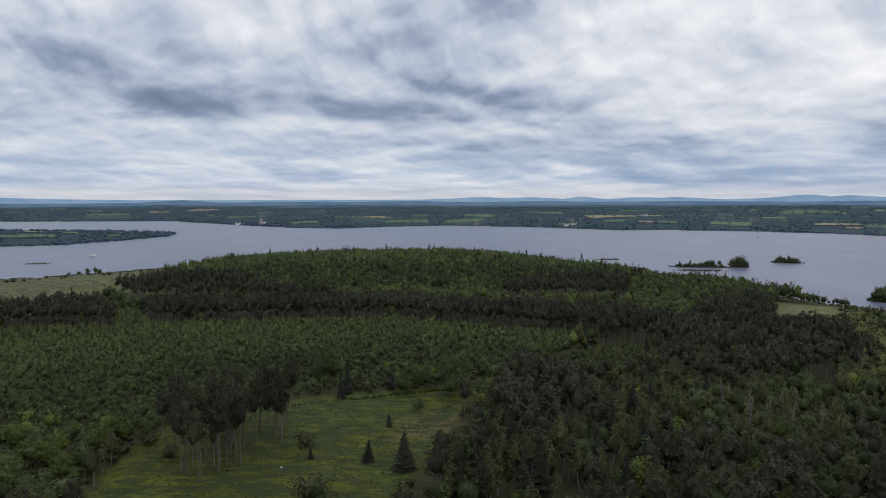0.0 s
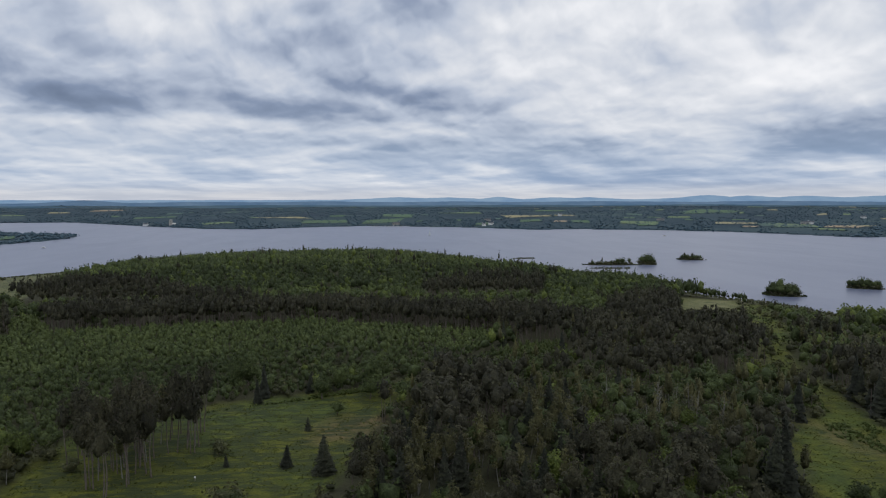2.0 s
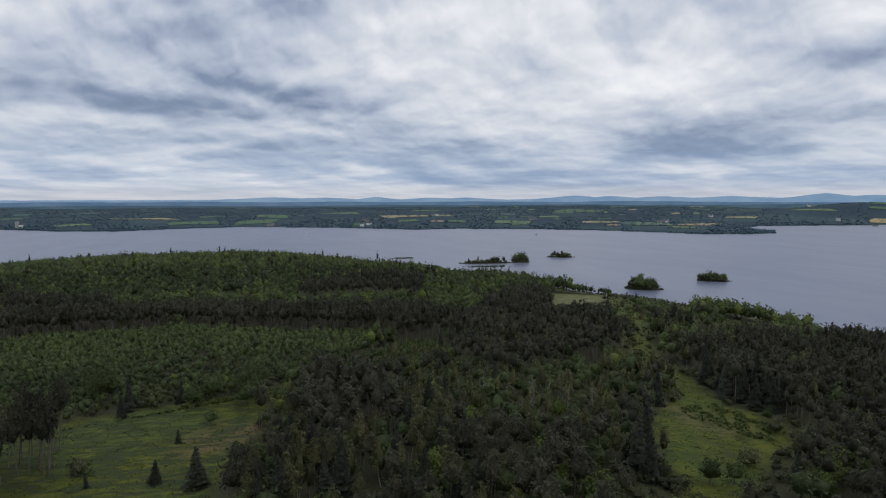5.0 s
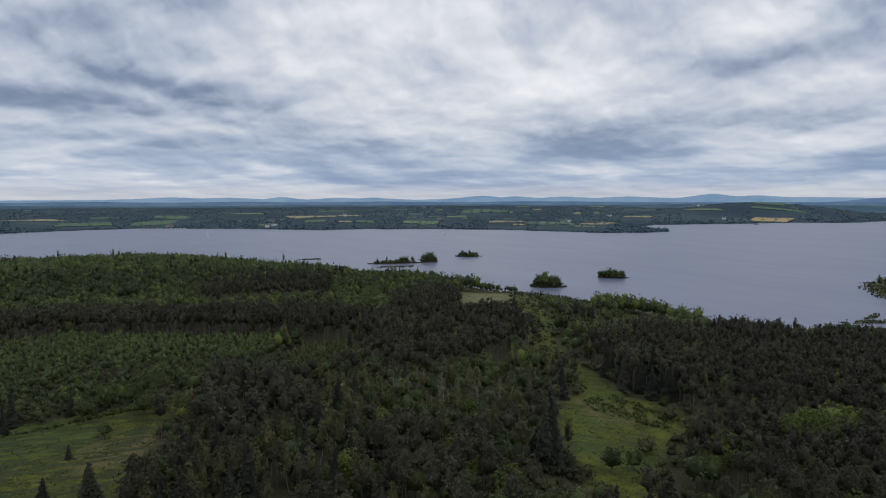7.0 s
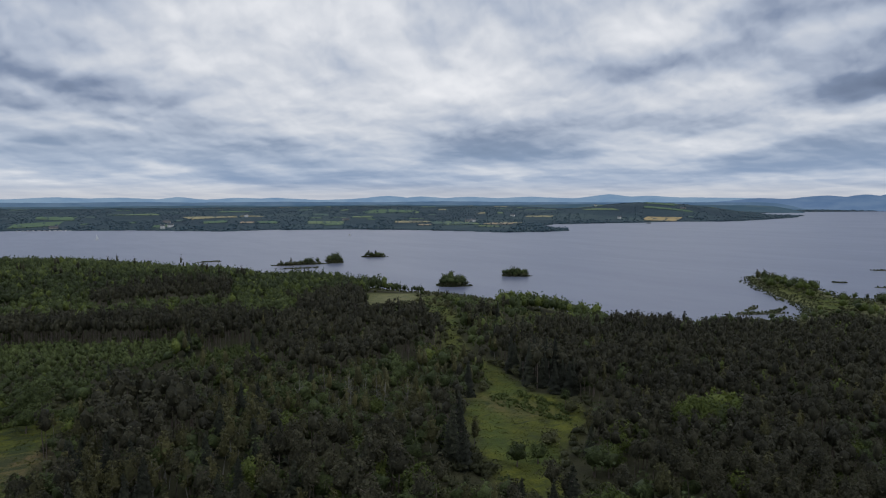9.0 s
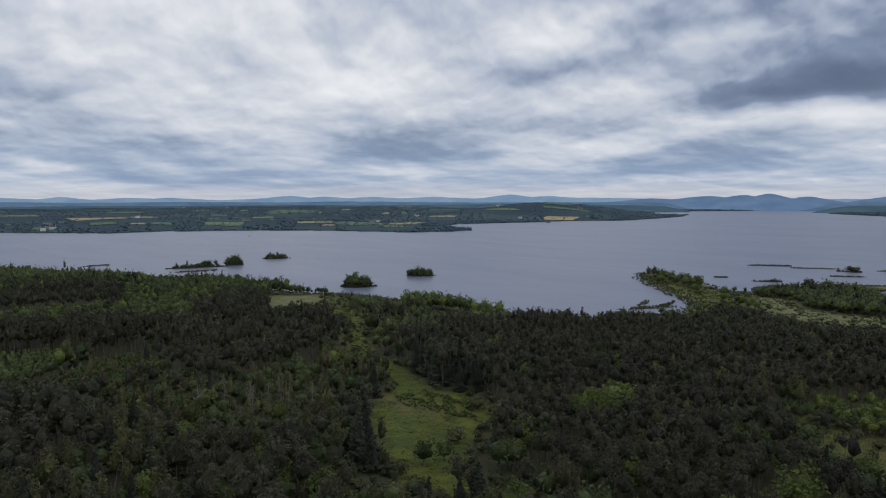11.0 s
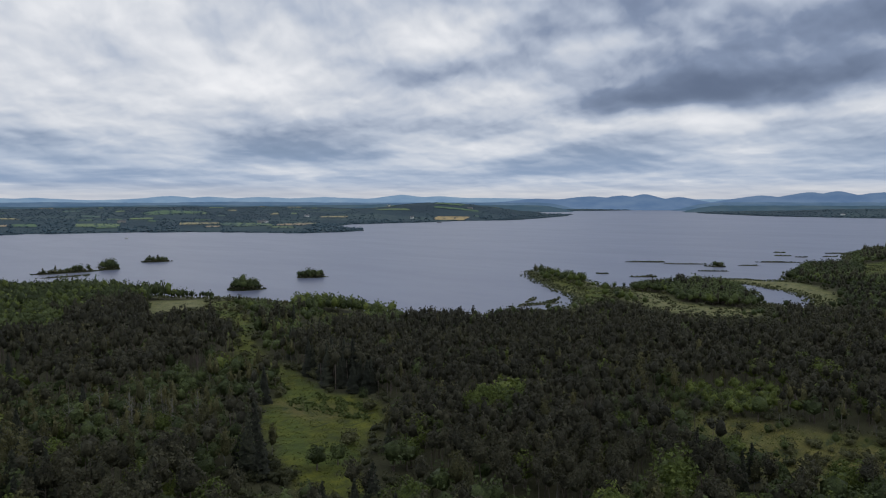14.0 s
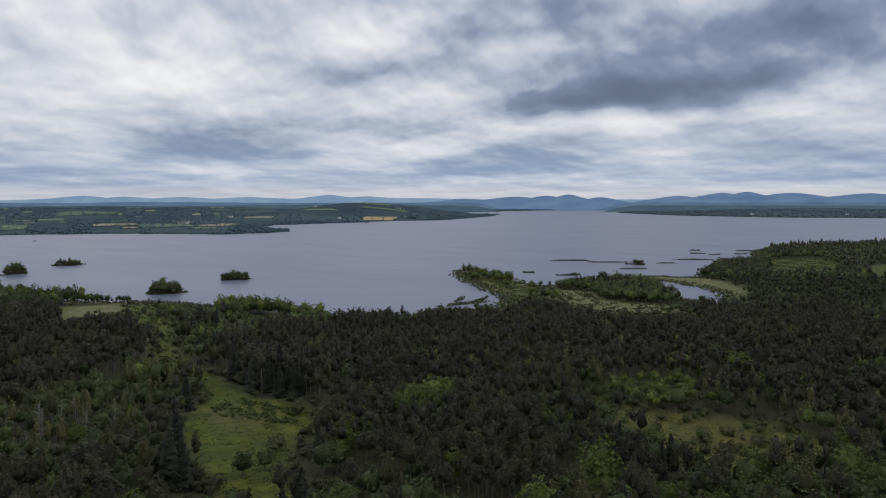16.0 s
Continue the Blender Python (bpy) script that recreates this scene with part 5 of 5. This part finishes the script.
for k in range(400):
    b = float(more.uniform(20, 57) if k % 3 else more.uniform(-30, 20))
    d = float(more.uniform(1750, 4200))
    wide, deep = float(more.uniform(0.35, 1.3)), float(more.uniform(0.035, 0.085)) * d
    x, y = at(b, d)
    dry = min(float(inside(*at(b + e * wide, d + h * deep), FAR_SHORE)) for e in (-0.6, 0.6) for h in (-0.5, 0.5))
    if dry > 90 and len(FIELDS) < 130 and all(abs(b - (l + r) / 2) > (r - l + wide) / 2 + 0.15 or abs(d - (n + f) / 2) > (f - n + deep) / 2 + 20 for _, l, r, n, f in FIELDS):
        FIELDS.append((("green", "pale", "green", "straw", "pale", "blue", "green", "tan")[k % 8] if b > 12 else ("green", "blue")[k % 2], b - wide / 2, b + wide / 2, d - deep / 2, d + deep / 2))
FIELDS = [(what, left, right, near + 0.25 * (far - near), far - 0.2 * (far - near)) for what, left, right, near, far in FIELDS]
for k, (what, left, right, near, far) in enumerate(FIELDS):
    b, r = np.meshgrid(np.radians(np.linspace(left, right, 9)), np.linspace(near, far, 7), indexing="ij")
    b = b + (r - near) / (far - near) * radians(right - left) * (((k * 37) % 11 - 5) * 0.05) + 0.0006 * wob(r, b * 900, 160, k)
    r = r + (b - b.mean()) / radians(right - left) * (far - near) * (((k * 53) % 9 - 4) * 0.12)
    x, y = r * np.sin(b), r * np.cos(b)
    verts = np.stack([x, y, np.maximum(land(x, y), 0.5) + 1.2], -1).reshape(-1, 3)
    i, j = np.meshgrid(np.arange(8), np.arange(6), indexing="ij")
    faces = np.stack([i * 7 + j, i * 7 + j + 1, (i + 1) * 7 + j + 1, (i + 1) * 7 + j], -1).reshape(-1, 4)
    tagged(new("field", mesh_of("field", verts, faces[:, ::-1], [CROP[what]])), WORDS[what] + " across the lake", "field", "fields across the lake", "structure")


def far_woods():
    """Woods and hedges over the far country: low clumps, thinner over the fields."""
    n = 46000
    b, d = rng.uniform(-40, 96, n), np.exp(rng.uniform(math.log(1000), math.log(4500), n))
    x, y = d * np.sin(np.radians(b)), d * np.cos(np.radians(b))
    z = land(x, y)
    edge = np.maximum(np.maximum(inside(x, y, FAR_SHORE), inside(x, y, EAST_SHORE)), inside(x, y, WEST_POINT))
    copse = wob(x, y, 330, 9.0) + 0.6 * wob(x, y, 140, 10.0)
    keep = (edge > 6) & ((copse > -0.6) | (edge < 45) | (rng.uniform(0, 1, n) < 0.4))
    size = rng.uniform(0.4, 0.9, n)
    size[edge < 120] *= 1.4
    for _, left, right, near, far in FIELDS:
        in_row = (b > left) & (b < right)
        keep &= ~(in_row & (d > near - 0.03 * near) & (d < far) & (rng.uniform(0, 1, n) > 0.12))
        front = in_row & (d > near - 300) & (d <= near)
        size[front] *= 0.45
    x, y, z, size, d = x[keep], y[keep], z[keep], size[keep], d[keep]
    # a belt of trees along the far shores, and hedges round the fields
    hx, hy = [], []
    for shore_ in (FAR_SHORE[1:31], WEST_POINT[1:9], EAST_SHORE[:5]):
        for (ax, ay), (bx, by) in zip(shore_, shore_[1:]):
            k = rng.uniform(0, 1, int(math.hypot(bx - ax, by - ay) / 4.5))
            off = rng.uniform(4, 26, len(k)) / math.hypot(bx - ax, by - ay)
            sx, sy = ax + k * (bx - ax), ay + k * (by - ay)
            px, py = sx - off * (by - ay), sy + off * (bx - ax)
            dry = land(px, py) > 0.3
            hx.append(px[dry]), hy.append(py[dry])
    for _, left, right, near, far in FIELDS:
        m = int(math.radians(right - left) * near / 9)
        for at_d in (near - 6, far + 6):
            a = np.radians(np.linspace(left, right, m))
            hx.append(at_d * np.sin(a)), hy.append(at_d * np.cos(a))
        for at_b in np.linspace(left, right, 2 + int((right - left) / 0.9)):
            dd = np.linspace(near, far, max(4, int((far - near) / 12)))
            hx.append(dd * math.sin(radians(at_b))), hy.append(dd * math.cos(radians(at_b)))
    hx, hy = np.concatenate(hx), np.concatenate(hy)
    hx, hy = hx + rng.normal(size=len(hx)) * 3, hy + rng.normal(size=len(hx)) * 3
    x, y, z = np.concatenate([x, hx]), np.concatenate([y, hy]), np.concatenate([z, land(hx, hy)])
    size, d = np.concatenate([size, rng.uniform(0.25, 0.85, len(hx))]), np.concatenate([d, np.hypot(hx, hy)])
    vs, fs, ts, m = [], [], [], 0
    pool = []
    for k in range(16):
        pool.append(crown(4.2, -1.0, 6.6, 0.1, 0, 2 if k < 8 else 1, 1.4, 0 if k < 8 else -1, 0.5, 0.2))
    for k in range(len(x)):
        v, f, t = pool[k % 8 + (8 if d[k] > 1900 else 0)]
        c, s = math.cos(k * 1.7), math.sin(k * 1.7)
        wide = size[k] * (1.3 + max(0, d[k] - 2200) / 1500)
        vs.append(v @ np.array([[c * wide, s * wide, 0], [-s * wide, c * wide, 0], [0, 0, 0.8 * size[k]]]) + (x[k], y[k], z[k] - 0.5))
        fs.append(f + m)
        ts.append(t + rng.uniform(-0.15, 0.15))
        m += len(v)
    tagged(new("far_woods", mesh_of("far_woods", np.concatenate(vs), np.concatenate(fs), [HAZED_FAR_LEAF], np.concatenate(ts))), "dark woods and hedges over the far shore country", "woodland", kind="stuff")


far_woods()


def cottage(long, deep, tall, pitch=0.75, wall=WHITE):
    """A plain farmhouse: gabled roof, door, windows, chimney."""
    home = thing("house", "small white farmhouse with a dark slate roof" if wall is WHITE else "grey stone farm building with a slate roof", "house", "houses across the lake")
    body = part("wall", box(bmesh.new(), (long, deep, tall), (0, 0, tall / 2), bevel=0.05), wall, home)
    bm = bmesh.new()
    a, b, h = long / 2 + 0.3, deep / 2 + 0.4, deep * pitch / 2
    pts = [bm.verts.new(p) for p in ((-a, -b, tall), (a, -b, tall), (a, b, tall), (-a, b, tall), (-a, 0, tall + h), (a, 0, tall + h))]
    for q in ((0, 1, 5, 4), (2, 3, 4, 5), (1, 2, 5), (3, 0, 4), (3, 2, 1, 0)):
        bm.faces.new([pts[i] for i in q])
    roof = part("roof", bm, SLATE, home)
    for side in (-1, 1):
        part("chimney", box(bmesh.new(), (0.8, 0.6, 1.6), (side * (long / 2 - 0.6), 0, tall + h + 0.3), bevel=0.04), wall, roof)
    for k in range(max(2, int(long / 3))):
        x = -long / 2 + (k + 0.5) * long / max(2, int(long / 3))
        part("window", box(bmesh.new(), (1.0, 0.12, 1.3), (x, -deep / 2 - 0.05, tall * 0.62), bevel=0.02), DARK_GLASS, body)
    return home


HOUSES = [(-16.8, 1893), (2.9, 1762), (10.3, 1655), (10.9, 1690), (16.6, 2109), (24.6, 1865), (49.6, 1950), (47.3, 2169), (34.9, 1840), (35.3, 1867), (45.4, 2631), (52.2, 2560), (80.4, 2993), (86.7, 2980), (10.6, 1876), (38.6, 2200)]
patterns = [cottage(13, 7, 4.8), cottage(18, 8, 4.2, wall=STONE), cottage(10, 6.5, 5.6)]
for k, (b, d) in enumerate(HOUSES):
    home = patterns[k] if k < 3 else copy_thing(patterns[(k * 5) % 3], Matrix())
    x, y = at(b, d)
    home.matrix_basis = pose(x, y, float(land(x, y)) - 0.2, 0, 0, -b + (k * 37) % 50 - 25)

# a tall pale tower house on the far shore
x, y = at(-15.0, 1860)
tower = thing("tower_house", "tall pale stone tower house above the far shore", "tower", place=(x, y, float(land(x, y)) - 0.3), turn=12)
shaft = part("wall", box(bmesh.new(), (8, 7, 15), (0, 0, 7.5), bevel=0.1), STONE, tower)
for k in range(5):
    part("merlon", box(bmesh.new(), (1.0, 0.8, 1.1), (-3.4 + 1.7 * k, -3.1, 15.5), bevel=0.04), STONE, shaft)
for k in range(3):
    part("window", box(bmesh.new(), (0.7, 0.2, 1.5), (0, -3.52, 4 + 4 * k), bevel=0.02), DARK_GLASS, shaft)
part("wing", box(bmesh.new(), (9, 6, 7), (8, 0, 3.5), bevel=0.08), WHITE, tower)


# ---- boats ----
def hull(bm, long, wide, deep):
    """A pointed hull with a deck."""
    rows = []
    for s in np.linspace(0, 1, 8):
        half = wide / 2 * (1 - max(0, (s - 0.45) / 0.55) ** 2.2) * (0.85 + 0.15 * min(1, s * 4))
        half = max(half, 0.02)
        y = (s - 0.5) * long
        sheer = deep * (1 + 0.25 * s * s)
        rows.append([bm.verts.new(p) for p in ((-half, y, sheer), (-half * 0.8, y, 0.1), (0, y, -0.35), (half * 0.8, y, 0.1), (half, y, sheer))])
    for a, b in zip(rows, rows[1:]):
        for i in range(4):
            bm.faces.new((a[i], a[i + 1], b[i + 1], b[i]))
        bm.faces.new((a[0], b[0], b[4], a[4]))
    bm.faces.new(rows[0])
    bmesh.ops.recalc_face_normals(bm, faces=bm.faces)
    return bm


def cruiser(label, long=9.5):
    boat = thing("motor_cruiser", label, "boat", "boats on the lake")
    part("hull", hull(bmesh.new(), long, long * 0.33, 1.1), WHITE, boat)
    cabin = part("cabin", box(bmesh.new(), (long * 0.25, long * 0.45, 1.2), (0, -0.3, 1.7), bevel=0.15), WHITE, boat)
    for side in (-1, 1):
        part("window", box(bmesh.new(), (0.06, long * 0.36, 0.45), (side * (long * 0.125 + 0.02), -0.3, 1.85), bevel=0.02), DARK_GLASS, cabin)
    part("windscreen", box(bmesh.new(), (long * 0.22, 0.06, 0.5), (0, long * 0.225 - 0.27, 1.85), bevel=0.02), DARK_GLASS, cabin)
    part("rail", mesh_of("rail", *tube([(-0.9, long * 0.2, 1.6), (-0.5, long * 0.4, 1.8), (0.5, long * 0.4, 1.8), (0.9, long * 0.2, 1.6)], [0.03] * 4, 5), [METAL]), None, boat)
    return boat


def sailing_boat():
    boat = thing("sailing_boat", "small white sailing boat with its sail set", "boat", "boats on the lake")
    part("hull", hull(bmesh.new(), 7.5, 2.4, 0.8), WHITE, boat)
    part("cabin", box(bmesh.new(), (1.4, 2.4, 0.5), (0, 0.6, 1.1), bevel=0.1), WHITE, boat)
    part("mast", mesh_of("mast", *tube([(0, 0.9, 0.6), (0, 0.85, 10.4)], [0.07, 0.05], 6), [METAL]), None, boat)
    part("boom", mesh_of("boom", *tube([(0, 0.8, 1.7), (0.5, -2.8, 1.75)], [0.05, 0.05], 6), [METAL]), None, boat)
    bm = bmesh.new()
    grid = {}
    for i in range(7):
        for j in range(5):
            s, u = i / 6, j / 4 * (1 - i / 6)
            grid[i, j] = bm.verts.new((0.5 * u + 0.5 * math.sin(math.pi * u) * (1 - s), 0.75 - 3.5 * u, 1.8 + 8.4 * s))
    for i in range(6):
        for j in range(4):
            bm.faces.new((grid[i, j], grid[i, j + 1], grid[i + 1, j + 1], grid[i + 1, j]))
    bmesh.ops.solidify(bm, geom=bm.faces[:], thickness=0.03)
    part("sail", bm, SAIL, boat, "white mainsail")
    return boat


boats = [(sailing_boat(), 5.7, 1261, 60, 1.0), (cruiser("white motor cruiser under way on the lake"), -27.4, 889, 75, 1.15)]
spare = cruiser("small white motor boat on the open lake", 6.0)
boats += [(spare, 24.9, 1283, 80, 1.0)]
for k in range(11):
    boats.append((copy_thing(boats[1][0], Matrix()), 0.6 + 0.34 * k, 1712 - 6 * (k % 2) - 3.5 * max(0, k - 4), 20 + 40 * (k % 3), 0.75))
    tagged(boats[-1][0], "white cruiser moored along the far shore", "boat", "moored cruisers")
boats.append((copy_thing(spare, Matrix()), -23.7, 1085, 70, 1.0))
for ob, b, d, turn, size in boats:
    x, y = at(b, d)
    ob.matrix_basis = Matrix.LocRotScale((x, y, 0.12), Euler((0, 0, radians(turn))), (size, size, size))
jetty = thing("jetty", "long grey plank jetty on the far shore", "jetty", place=(*at(2.0, 1712), 0.0), turn=-2)
part("deck", box(bmesh.new(), (60, 2.2, 0.25), (0, 0, 0.9), bevel=0.03), PLANK, jetty)
for k in range(8):
    for side in (-1, 1):
        part("pile", mesh_of("pile", *tube([(-28 + 8 * k, side, -2.5), (-28 + 8 * k, side, 1.5)], [0.16, 0.16], 6), [PLANK]), None, jetty)
